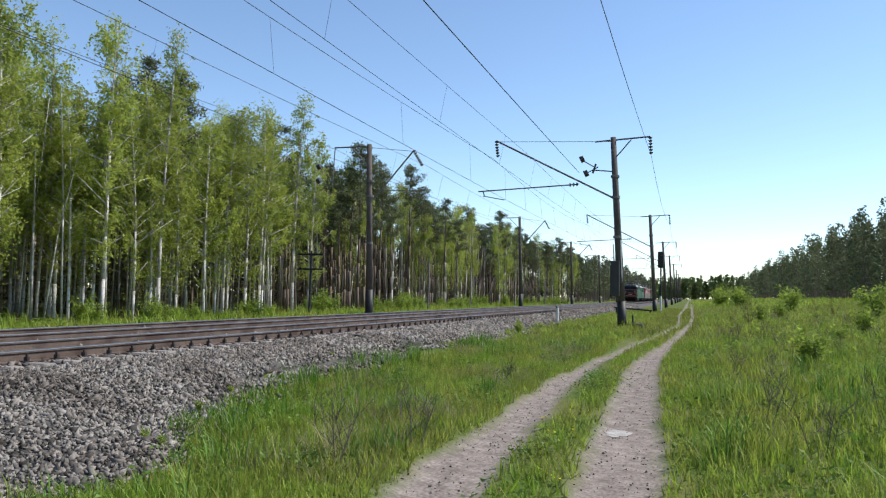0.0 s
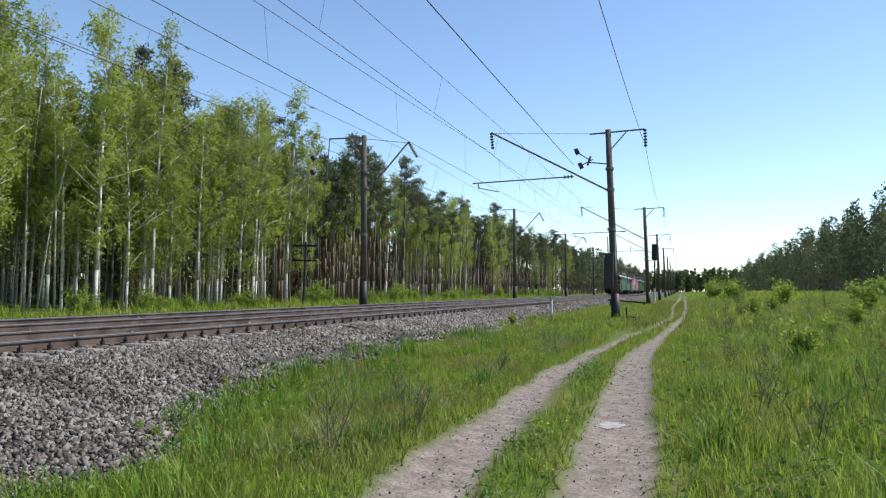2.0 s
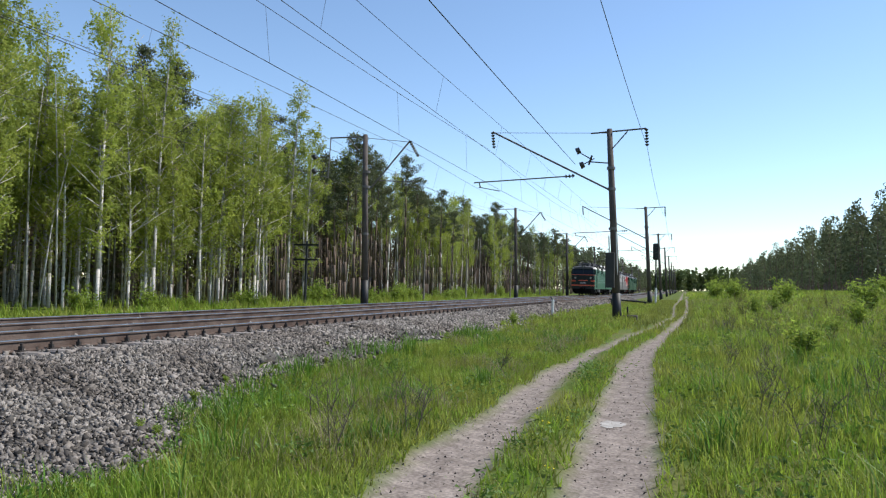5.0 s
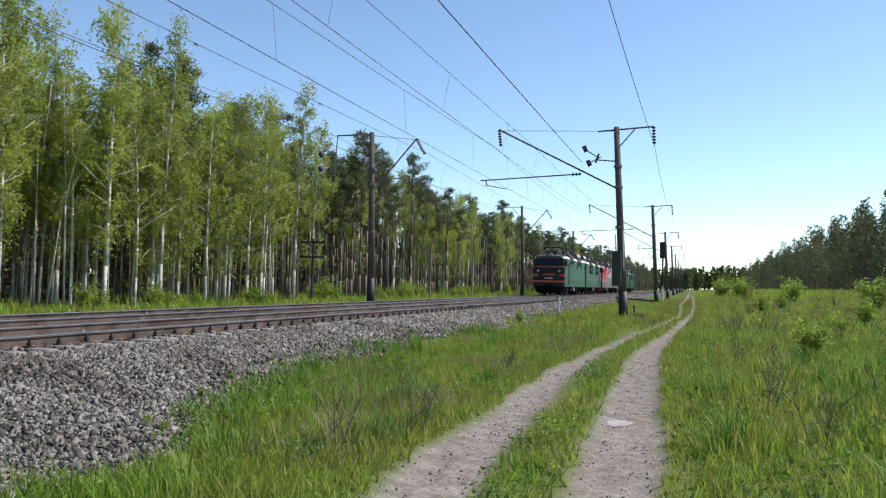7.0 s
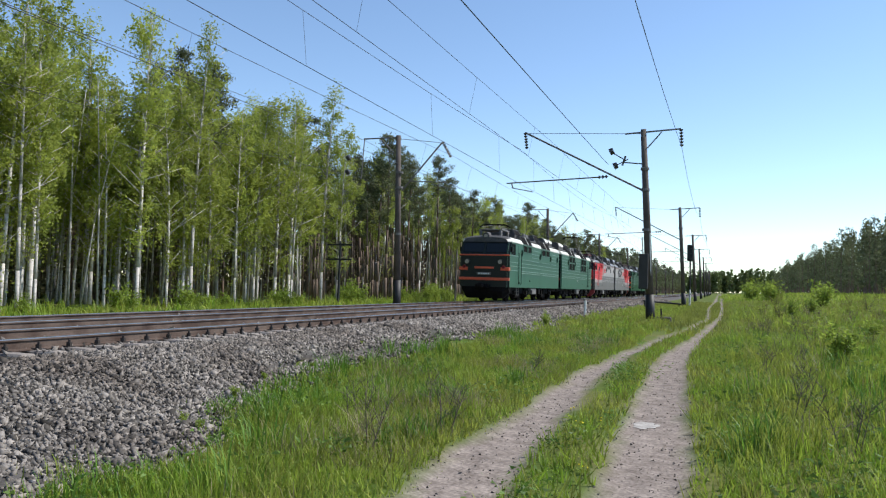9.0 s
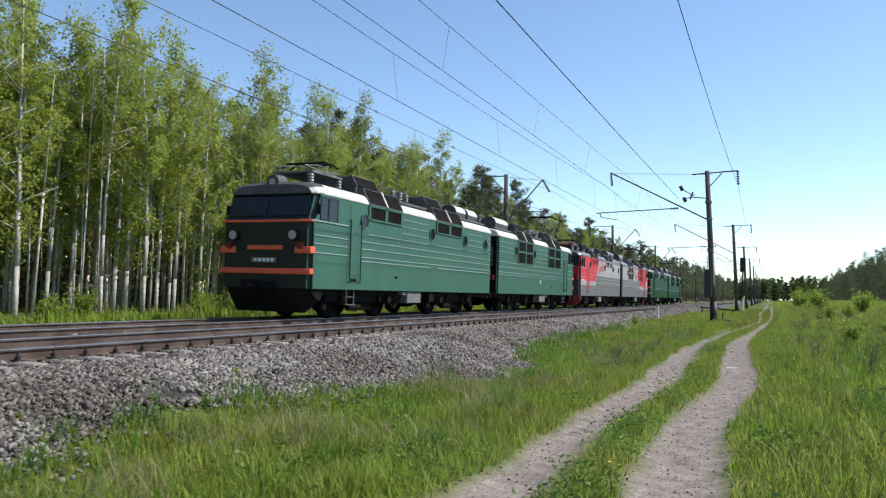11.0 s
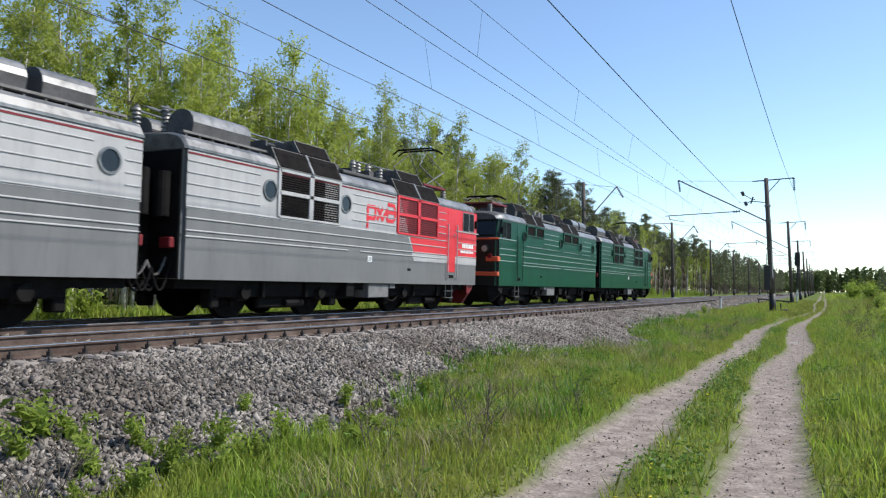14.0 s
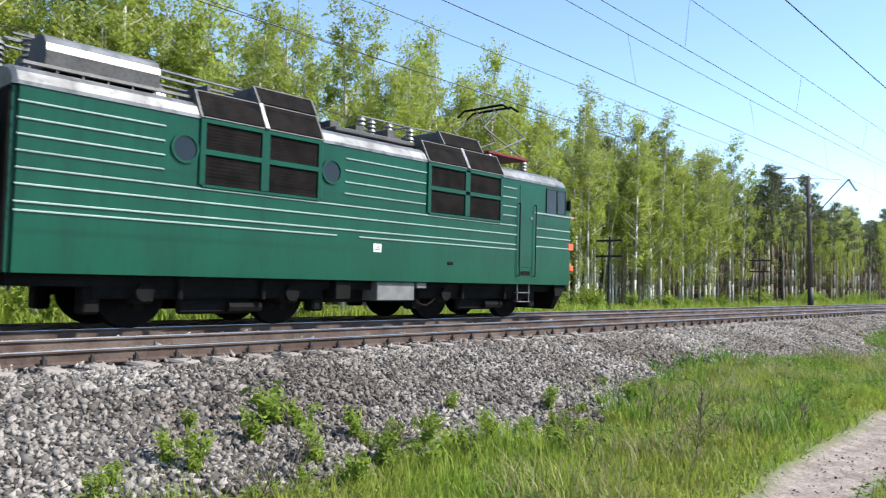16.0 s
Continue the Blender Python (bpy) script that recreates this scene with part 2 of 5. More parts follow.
def ground_material():
    """Soil with thatch; the two wheel ruts, which keep their own outline, show bare grey dirt."""
    m = M["soil"]
    nt = m.node_tree
    p = nt.nodes["Principled BSDF"]
    old = p.inputs["Base Color"].links[0].from_socket
    a = nt.nodes.new("ShaderNodeAttribute")
    a.attribute_name = "bare"
    n = nt.nodes.new("ShaderNodeTexNoise")
    n.inputs["Scale"].default_value, n.inputs["Detail"].default_value = 5.0, 6
    f = nt.nodes.new("ShaderNodeTexNoise")
    f.inputs["Scale"].default_value, f.inputs["Detail"].default_value = 28.0, 5
    co = nt.nodes.new("ShaderNodeTexCoord")
    for q in (n, f):
        nt.links.new(co.outputs["Object"], q.inputs["Vector"])
    ramp = nt.nodes.new("ShaderNodeValToRGB")
    ramp.color_ramp.elements[0].position, ramp.color_ramp.elements[0].color = 0.3, (0.175, 0.142, 0.122, 1)
    ramp.color_ramp.elements[1].position, ramp.color_ramp.elements[1].color = 0.7, (0.3, 0.25, 0.217, 1)
    nt.links.new(n.outputs["Fac"], ramp.inputs["Fac"])
    grit = nt.nodes.new("ShaderNodeMix")
    grit.data_type, grit.blend_type = "RGBA", "OVERLAY"
    grit.inputs["Factor"].default_value = 0.9
    nt.links.new(ramp.outputs["Color"], grit.inputs["A"])
    nt.links.new(f.outputs["Fac"], grit.inputs["B"])
    mx = nt.nodes.new("ShaderNodeMix")
    mx.data_type = "RGBA"
    nt.links.new(a.outputs["Fac"], mx.inputs["Factor"])
    nt.links.new(old, mx.inputs["A"])
    nt.links.new(grit.outputs["Result"], mx.inputs["B"])
    nt.links.new(mx.outputs["Result"], p.inputs["Base Color"])
    return m


ground = sheet("ground", gx, gy, ground_material())
bare = ground.data.attributes.new("bare", "FLOAT", "POINT")
bare.data.foreach_set("value", [rut_depth(v.co.x, v.co.y) if -4.5 < v.co.x < 2 else 0.0 for v in ground.data.vertices])
tagged(ground, "grassy ground with two bare dirt wheel ruts beside the railway", "ground", kind="structure")

# ballast bed: one low bank that carries both tracks
bm = bmesh.new()
by = [float(v) for v in [-60, -20] + steps(-4, 70, 0.5) + steps(70, 420, 10) + [500, 900]]
prev = None
for y in by:
    t0 = toe(y)
    g0 = ground_z(t0, y)
    row = [(-16.9, 0.34), (-15.7, 0.57), (-8.75, 0.57), (-7.9, 0.58), (-7.3, 0.60 - 0.3 * (0.60 - g0)), (0.5 * (t0 - 7.3), 0.60 - 0.72 * (0.6 - g0)), (t0 - 0.2, g0 + 0.03), (t0 + 0.25, g0 - 0.06)]
    cur = [bm.verts.new((x, y, z + 0.02 * noise.noise((x * 2, y * 2, 0)))) for x, z in row]
    if prev:
        for i in range(len(row) - 1):
            bm.faces.new((prev[i], prev[i + 1], cur[i + 1], cur[i]))
    prev = cur
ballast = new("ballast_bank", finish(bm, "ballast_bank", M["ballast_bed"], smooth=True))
tagged(ballast, "grey crushed stone railway ballast bank under two tracks", "ballast", kind="structure")


def ballast_z(x, y):
    t0 = toe(y)
    g0 = ground_z(t0, y)
    return float(np.interp(x, [-16.9, -15.7, -8.75, -7.9, -7.3, 0.5 * (t0 - 7.3), t0 - 0.2, t0 + 0.25],
                           [0.34, 0.57, 0.57, 0.58, 0.60 - 0.3 * (0.6 - g0), 0.60 - 0.72 * (0.6 - g0), g0 + 0.03, g0 - 0.02]))


def stones(name, count, y0, y1, x_lo, spread, size, rng, x_hi=None, up=0.25):
    """Broken stones, each a lopsided six-sided chip, strewn over the bank."""
    chip_v = np.array([(1.1, 0, 0), (-0.55, 0.95, 0), (-0.55, -0.95, 0), (0, 0, 1), (0, 0, -1)], float)
    chip_f = np.array([(0, 1, 3), (1, 2, 3), (2, 0, 3), (1, 0, 4), (2, 1, 4), (0, 2, 4)])
    ys = rng.uniform(y0, y1, count)
    us = rng.uniform(0, 1, count)
    pos = np.zeros((count, 3))
    for i in range(count):
        t0 = (toe(ys[i]) if x_hi is None else x_hi) + spread * rng.normal()
        x = x_lo + (t0 - x_lo) * us[i]
        pos[i] = x, ys[i], ballast_z(x, ys[i])
    s = size * np.exp(rng.normal(0, 0.3, count))
    shape = chip_v[None] * rng.uniform(0.6, 1.4, (count, 5, 1)) * s[:, None, None] * np.stack([np.ones(count), rng.uniform(0.55, 1.0, count), rng.uniform(0.5, 0.9, count)], 1)[:, None]
    q = rng.normal(size=(count, 4))
    q /= np.linalg.norm(q, axis=1, keepdims=True)
    w, x, y, z = q.T
    rot = np.stack([np.stack([1 - 2 * (y * y + z * z), 2 * (x * y - z * w), 2 * (x * z + y * w)], -1),
                    np.stack([2 * (x * y + z * w), 1 - 2 * (x * x + z * z), 2 * (y * z - x * w)], -1),
                    np.stack([2 * (x * z - y * w), 2 * (y * z + x * w), 1 - 2 * (x * x + y * y)], -1)], -2)
    v = np.einsum("nij,nkj->nki", rot, shape) + pos[:, None] + np.array([0, 0, up * size])
    f = chip_f[None] + 5 * np.arange(count)[:, None, None]
    return new(name, raw_mesh(name, v.reshape(-1, 3), f.reshape(-1, 3), M["stone"]))


rng = np.random.default_rng(7)
tagged(stones("ballast_stones", 80000, 1.5, 34, -8.95, 0.3, 0.036, rng), "loose grey angular crushed ballast stones on the bank", "gravel", kind="stuff")
tagged(stones("ballast_stones", 36000, 34, 62, -8.95, 0.25, 0.045, rng), "loose grey angular crushed ballast stones on the bank", "gravel", kind="stuff")
tagged(stones("ballast_stones", 12000, 62, 130, -8.95, 0.2, 0.08, rng), "loose grey angular crushed ballast stones farther along the bank", "gravel", kind="stuff")
tagged(stones("ballast_stones", 17000, 2, 60, -15.0, 0.0, 0.05, rng, -8.95, 0.9), "crushed stones between the sleepers of the tracks", "gravel", kind="stuff")


# ---- tracks ----
RAIL_PROFILE = [(-0.07, -0.18), (0.07, -0.18), (0.07, -0.165), (0.015, -0.145), (0.01, -0.05), (0.036, -0.038), (0.036, -0.014), (0.034, -0.007), (0.030, -0.003), (0.022, 0.0), (-0.022, 0.0), (-0.030, -0.003), (-0.034, -0.007), (-0.036, -0.014), (-0.036, -0.038), (-0.01, -0.05), (-0.015, -0.145), (-0.07, -0.165)]


def sleeper_mesh():
    bm = bmesh.new()
    box(bm, -1.35, 1.35, -0.13, 0.13, -0.16, 0.03, 0.03)
    return finish(bm, "sleeper", M["sleeper"])


def fastener_mesh():
    bm = bmesh.new()
    for s in (-1, 1):
        box(bm, 0.03 * s, 0.16 * s, -0.07, 0.07, 0.0, 0.03)
        rod(bm, (0.105 * s, 0, 0.02), (0.105 * s, 0, 0.13), 0.02, n=6)
        rod(bm, (0.105 * s, 0, 0.03), (0.105 * s, 0, 0.09), 0.042, n=6)
    return finish(bm, "fastener", M["clip"])


def build_track(tx, label, worn):
    track = empty("railway_track", (tx, 0, RAIL_Z))
    tagged(track, label, "railway track", kind="structure")
    for s in (-0.796, 0.796):
        bm = bmesh.new()
        profile(bm, [(x + s, z) for x, z in RAIL_PROFILE], -80, 700, 0)
        bmesh.ops.recalc_face_normals(bm, faces=bm.faces)
        bm.normal_update()
        for f in bm.faces:
            if abs(f.normal.y) < 0.5 and f.calc_center_median().z > -0.012:
                f.material_index = 1
        part("rail", bm, [M["rust"], M["polished"]], track, "brown rusty steel rail with a polished head")
    sl, fa = sleeper_mesh(), fastener_mesh()
    n = 0
    while n < 290:
        y = -6 + 0.55 * n
        ob = part("sleeper", sl, None, track)
        ob.location = (random.uniform(-0.02, 0.02), y, -0.2)
        ob.rotation_euler.z = random.uniform(-0.012, 0.012)
        if worn and n < 150:
            fb = part("fastener", fa, None, track)
            fb.location = (0.796, y, -0.183)
        n += 1
    bm = bmesh.new()
    for k in range(290, 700):
        y = -6 + 0.55 * k
        box(bm, -1.35, 1.35, y - 0.13, y + 0.13, -0.37, -0.19)
        box(bm, 0.70, 0.90, y - 0.05, y + 0.05, -0.18, -0.1, mi=1)
    far = part("far_sleepers", bm, [M["sleeper"], M["clip"]], track)
    far["kind"] = "stuff"
    return track


build_track(NEAR_X, "near railway track of brown rails on concrete sleepers", True)
build_track(FAR_X, "second railway track of brown rails on concrete sleepers", False)
# ---- overhead line ----
NEAR_MASTS = [-4.0, 55.1, 89.9, 124, 158, 192, 226, 262, 300]
FAR_MASTS = [-3.0, 55.3, 92.6, 127, 162, 196, 230, 266, 305]


M["cabinet"] = material("dark_cabinet_paint", (0.045, 0.04, 0.038), 0.7, vary=0.35, scale=2)


def insulator(bm, a, b, mi=0):
    """A string of porcelain discs from a to b."""
    a, b = Vector(a), Vector(b)
    rod(bm, a, b, 0.02, n=6, mi=mi)
    n = max(3, int((b - a).length / 0.13))
    for i in range(n):
        p = a.lerp(b, (i + 0.5) / n)
        d = (b - a).normalized() * 0.035
        rod(bm, p - d, p + d, 0.1, 0.06, n=8, mi=mi)


def near_mast(y, with_box=False, detail=True):
    base = ground_z(-3.2, y)
    mast = empty("catenary_mast", (-3.2, y, base))
    tagged(mast, "leaning dark concrete catenary mast with a tarred foot and long cantilever", "mast", "overhead line masts")
    top = 9.4 - base
    bm = bmesh.new()
    rod(bm, (0.12, 0, 1.25), (-0.29, 0, top), 0.19, 0.13, n=12)
    part("pole", bm, M["concrete"], mast, smooth=True)
    bm = bmesh.new()
    rod(bm, (0.19, 0, -0.3), (0.12, 0, 1.3), 0.225, 0.2, n=12)
    part("foot", bm, M["tar"], mast, "black tarred foot", smooth=True)
    z = -base
    bm = bmesh.new()
    rod(bm, (-0.3, 0, 6.5 + z), (-6.05, 0, 9.5 + z), 0.045)
    rod(bm, (-0.3, 0, 9.2 + z), (-6.0, 0, 9.45 + z), 0.012)
    part("cantilever", bm, M["steel"], mast)
    bm = bmesh.new()
    insulator(bm, (-6.05, 0, 9.5 + z), (-5.95, 0, 8.65 + z))
    part("messenger_insulator", bm, M["insulator"], mast)
    bm = bmesh.new()
    rod(bm, (-6.95, 0, 6.95 + z), (-2.0, 0, 7.18 + z), 0.032)
    rod(bm, (-6.7, 0, 6.96 + z), (-6.62, 0, 6.7 + z), 0.03)
    rod(bm, (-6.7, 0, 6.72 + z), (-5.6, 0, 6.5 + z), 0.022)
    part("steady_arm", bm, M["steel"], mast)
    bm = bmesh.new()
    insulator(bm, (-2.4, 0, 7.16 + z), (-1.9, 0, 7.19 + z))
    part("arm_insulator", bm, M["insulator"], mast)
    bm = bmesh.new()
    rod(bm, (-1.15, 0, 9.22 + z), (1.42, 0, 9.36 + z), 0.04)
    rod(bm, (-0.1, 0, 8.5 + z), (0.55, 0, 9.25 + z), 0.03)
    part("crossarm", bm, M["steel"], mast)
    bm = bmesh.new()
    insulator(bm, (1.42, 0, 9.36 + z), (1.46, 0, 8.5 + z))
    part("feeder_insulator", bm, M["insulator"], mast)
    for zz in (4.6, 6.5, 7.5):
        bm = bmesh.new()
        rod(bm, (-0.05 - 0.04 * (zz - 4), 0, zz - 0.05 + z), (-0.05 - 0.04 * (zz - 4), 0, zz + 0.07 + z), 0.2, n=12)
        part("clamp_band", bm, M["steel"], mast)
    if with_box:
        bm = bmesh.new()
        box(bm, -0.36, 0.06, -0.42, -0.08, 1.55, 3.2, 0.02)
        part("equipment_cabinet", bm, M["cabinet"], mast, "dark grey equipment cabinet strapped to the pole")
        for dz, dx in ((8.38, -1.8), (7.68, -1.6)):
            bm = bmesh.new()
            rod(bm, (dx - 0.05, 0, dz - 0.02 + z), (dx + 0.13, 0, dz + 0.06 + z), 0.17, 0.15, n=14)
            rod(bm, (dx, 0.0, dz + z), (dx + 0.62, 0, 8.0 + z), 0.025)
            part("round_fitting", bm, M["insulator"], mast, "dark round fitting on a bracket")
        bm = bmesh.new()
        rod(bm, (-1.25, 0, 7.7 + z), (-1.1, 0, 8.15 + z), 0.05)
        rod(bm, (-1.2, 0, 7.85 + z), (-0.25, 0, 7.75 + z), 0.03)
        part("fitting_bracket", bm, M["insulator"], mast)
        bm = bmesh.new()
        rod(bm, (-0.2, -0.2, 3.2), (-0.24, -0.2, 4.0), 0.03)
        rod(bm, (0.18, -0.12, 1.2), (0.1, -0.12, 4.2), 0.035)
        part("cable_pipe", bm, M["white_paint"], mast)
    return mast


def far_mast(y, fittings=False):
    base = ground_z(-16.1, y)
    mast = empty("catenary_mast", (-16.1, y, base))
    tagged(mast, "dark concrete catenary mast with tarred foot beyond the second track", "mast", "overhead line masts")
    z = -base
    bm = bmesh.new()
    rod(bm, (0.0, 0, 1.5), (-0.2, 0, 9.68 + z), 0.18, 0.13, n=12)
    part("pole", bm, M["concrete"], mast, smooth=True)
    bm = bmesh.new()
    rod(bm, (0.02, 0, -0.3), (0.0, 0, 1.55), 0.22, 0.2, n=12)
    part("foot", bm, M["tar"], mast, "black tarred foot", smooth=True)
    bm = bmesh.new()
    rod(bm, (0.1, 0, 6.7 + z), (2.35, 0, 9.24 + z), 0.045)
    rod(bm, (-0.1, 0, 9.5 + z), (2.3, 0, 9.2 + z), 0.014)
    part("cantilever", bm, M["steel"], mast)
    bm = bmesh.new()
    insulator(bm, (2.35, 0, 9.24 + z), (2.85, 0, 8.4 + z))
    part("messenger_insulator", bm, M["insulator"], mast)
    bm = bmesh.new()
    rod(bm, (0.65, 0, 7.2 + z), (2.6, 0, 7.1 + z), 0.03)
    rod(bm, (1.7, 0, 7.1 + z), (2.9, 0, 6.75 + z), 0.02)
    part("steady_arm", bm, M["steel"], mast)
    bm = bmesh.new()
    rod(bm, (-0.2, 0, 9.58 + z), (-2.25, 0, 9.58 + z), 0.04)
    rod(bm, (-0.4, 0, 8.7 + z), (-1.2, 0, 9.5 + z), 0.03)
    rod(bm, (-2.22, 0, 9.58 + z), (-2.35, 0, 7.4 + z), 0.03)
    part("crossarm", bm, M["steel"], mast)
    for zz in (4.0, 6.5, 7.3):
        bm = bmesh.new()
        rod(bm, (-0.06, 0, zz - 0.05), (-0.06, 0, zz + 0.07), 0.19, n=12)
        part("clamp_band", bm, M["steel"], mast)
    if fittings:
        for dz in (8.56, 7.78):
            bm = bmesh.new()
            rod(bm, (-3.25, 0, dz - 0.02 + z), (-3.08, 0, dz + 0.05 + z), 0.16, 0.15, n=14)
            rod(bm, (-3.1, 0, dz + z), (-2.3, 0, dz + z), 0.02)
            part("round_fitting", bm, M["insulator"], mast, "dark round fitting on a bracket")
    return mast


for k, y in enumerate(NEAR_MASTS):
    near_mast(y, k == 1)
for k, y in enumerate(FAR_MASTS):
    far_mast(y, k == 1)


def wire_mesh(pts, r, n=4):
    """A thin tube along points."""
    bm = bmesh.new()
    rings = []
    for x, y, z in pts:
        rings.append([bm.verts.new((x + r * math.cos(2 * math.pi * i / n), y, z + r * math.sin(2 * math.pi * i / n))) for i in range(n)])
    for a, b in zip(rings, rings[1:]):
        for i in range(n):
            bm.faces.new((a[i], a[(i + 1) % n], b[(i + 1) % n], b[i]))
    return bm


def span(ys, x, z, sag, zig=0.0, n=14):
    pts = []
    for k in range(len(ys) - 1):
        for i in range(n):
            u = i / n
            xx = x + zig * ((-1) ** k * (1 - 2 * u))
            pts.append((xx, ys[k] + u * (ys[k + 1] - ys[k]), z - 4 * sag * u * (1 - u)))
    pts.append((x + zig, ys[-1], z))
    return pts


WIRE_R = 0.0095


def catenary(ys, x, z_mess, z_cont, sag, lean, label):
    thing = empty("catenary")
    tagged(thing, label, "overhead wire", "overhead wires")
    part("messenger_wire", wire_mesh(span(ys, x + lean, z_mess, sag), WIRE_R), M["wire"], thing)
    part("contact_wire", wire_mesh(span(ys, x, z_cont, 0.03, 0.15), WIRE_R), M["wire"], thing)
    for k in range(min(4, len(ys) - 1)):
        n = 7
        for i in range(n):
            u = (i + 0.5) / n
            y = ys[k] + u * (ys[k + 1] - ys[k])
            bm = bmesh.new()
            rod(bm, (x + lean, y, z_mess - 4 * sag * u * (1 - u)), (x + 0.15 * ((-1) ** k * (1 - 2 * u)), y, z_cont), 0.0045, n=4)
            part("dropper", bm, M["wire"], thing)
    return thing


catenary(NEAR_MASTS, -9.2, 8.6, 6.85, 0.45, -0.2, "thin dark contact wire and messenger wire hung over the near track")
catenary(NEAR_MASTS[:3], -7.9, 8.85, 7.55, 0.15, 0.15, "thin dark overlap contact wire and messenger wire beside the near track")
catenary(FAR_MASTS, -13.2, 8.4, 7.0, 0.3, 0.2, "thin dark contact wire and messenger wire hung over the second track")


def line_wire(name, ys, x, z, sag, r, label):
    ob = new(name, finish(wire_mesh(span(ys, x, z, sag), r), name, M["wire"]))
    return tagged(ob, label, "overhead wire", "overhead wires")


line_wire("feeder_wire", NEAR_MASTS, -1.74, 8.5, 0.72, WIRE_R, "thin feeder wire slung along the mast tops beside the path")
line_wire("feeder_wire", NEAR_MASTS[:2], -5.1, 7.75, 0.1, 0.016, "thick anchor wire running along beside the near track")
line_wire("feeder_wire", FAR_MASTS, -18.4, 7.4, 0.55, WIRE_R, "thin feeder wire slung beyond the second track")
line_wire("feeder_wire", FAR_MASTS, -18.3, 9.5, 0.5, WIRE_R, "thin feeder wire slung along the far mast tops")


# ---- small lineside things ----
def marker_post(x, y):
    post = empty("marker_post", (x, y, ground_z(x, y)))
    tagged(post, "short white-painted marker post beside the ballast", "post")
    bm = bmesh.new()
    rod(bm, (0, 0, -0.2), (0, 0, 0.85), 0.075, 0.07, n=10)
    part("shaft", bm, M["white_paint"], post)
    bm = bmesh.new()
    rod(bm, (0, 0, 0.84), (-0.1, 0, 0.98), 0.07, 0.05, n=10)
    part("cap", bm, M["steel"], post)


marker_post(-6.9, 60)


def signal(x, y):
    s = empty("railway_signal", (x, y, ground_z(x, y)))
    tagged(s, "dark railway colour light signal on a slim white-footed post", "signal")
    bm = bmesh.new()
    rod(bm, (0, 0, 1.4), (0, 0, 5.2), 0.07)
    part("post", bm, M["tar"], s)
    bm = bmesh.new()
    rod(bm, (0, 0, -0.2), (0, 0, 1.5), 0.1, 0.08)
    part("post_foot", bm, M["white_paint"], s)
    bm = bmesh.new()
    box(bm, -0.28, 0.28, -0.1, 0.1, 4.1, 5.6, 0.08)
    part("signal_head", bm, M["tar"], s)
    for zz in (4.4, 4.85, 5.3):
        bm = bmesh.new()
        rod(bm, (0, -0.1, zz), (0, -0.3, zz + 0.02), 0.13, n=10)
        part("lens_hood", bm, M["tar"], s)


signal(-2.55, 90.6)


def concrete_stub(x, y):
    s = new("concrete_stub")
    s.location = (x, y, ground_z(x, y))
    tagged(s, "low dark concrete stub beside the mast foot", "stub")
    bm = bmesh.new()
    box(bm, -0.35, 0.35, -0.2, 0.2, -0.1, 0.22, 0.04)
    part("block", bm, M["concrete"], s)
    bm = bmesh.new()
    rod(bm, (-0.1, 0, 0.2), (-0.12, 0, 0.6), 0.04)
    part("pin", bm, M["tar"], s)


concrete_stub(-2.45, 55.3)


def low_barrier(x, y):
    s = empty("pipe_barrier", (x, y, ground_z(x, y)))
    tagged(s, "low dark pipe rail lying on short stakes by the track", "barrier")
    bm = bmesh.new()
    rod(bm, (-3.2, 0, 0.55), (0, 0, 0.35), 0.07)
    part("pipe", bm, M["tar"], s)
    for dx, h in ((-3.0, 0.55), (-0.15, 0.36)):
        bm = bmesh.new()
        rod(bm, (dx, 0, -0.15), (dx, 0, h), 0.06)
        part("stake", bm, M["tar"], s)


low_barrier(-3.1, 86)


def thin_post(x, y, h, arms):
    p = empty("lineside_pole", (x, y, ground_z(x, y)))
    tagged(p, "dark wooden lineside pole with crossarms" if arms else "slim pale concrete lineside pole", "pole", "lineside poles")
    bm = bmesh.new()
    rod(bm, (0, 0, -0.2), (0.04, 0, h), 0.085, 0.06)
    part("pole", bm, M["tar"] if arms else M["sleeper"], p)
    for k in range(2 if arms else 0):
        bm = bmesh.new()
        box(bm, -0.75, 0.75, -0.04, 0.04, h - 0.25 - 0.8 * k, h - 0.15 - 0.8 * k)
        part("crossarm", bm, M["tar"], p)
    return p


for x, y, h, arms in ((-19.5, 55.1, 3.7, True), (-19.5, 74.4, 4.2, False), (-19.5, 86.3, 4.0, False), (-19.5, 33.9, 3.9, True), (-19.5, 105, 3.8, False), (-19.5, 124, 3.8, False)):
    thin_post(x, y, h, arms)
# ---- locomotives ----
def paint(name, c, rough=0.4, vary=0.12, spec=0.35):
    """Old gloss paint: faded in places, streaked with dust from top to bottom."""
    return material(name, c, rough, vary=vary, scale=1.1, fine=5, tint=tuple(v * (1 - vary) for v in c), bump=0.05, stretch=(1, 1.6, 0.35), spec=spec)


M["green"] = paint("faded_green_paint", (0.04, 0.118, 0.078), 0.4)
M["deep_green"] = paint("deep_green_paint", (0.001, 0.058, 0.03), 0.3, 0.2, 0.28)
# near-black green: nose shade put into the colour, also the colour of dark fittings
M["front_green"] = paint("dark_green_and_nose_shade", (0.012, 0.017, 0.014), 0.45)
M["grey"] = paint("grey_paint", (0.15, 0.147, 0.145), 0.42)
M["pale_grey"] = paint("pale_grey_paint", (0.4, 0.385, 0.38), 0.42)
M["red"] = paint("red_paint", (0.62, 0.025, 0.035), 0.38)
M["dark_red"] = paint("dark_red_paint", (0.17, 0.012, 0.016), 0.5)
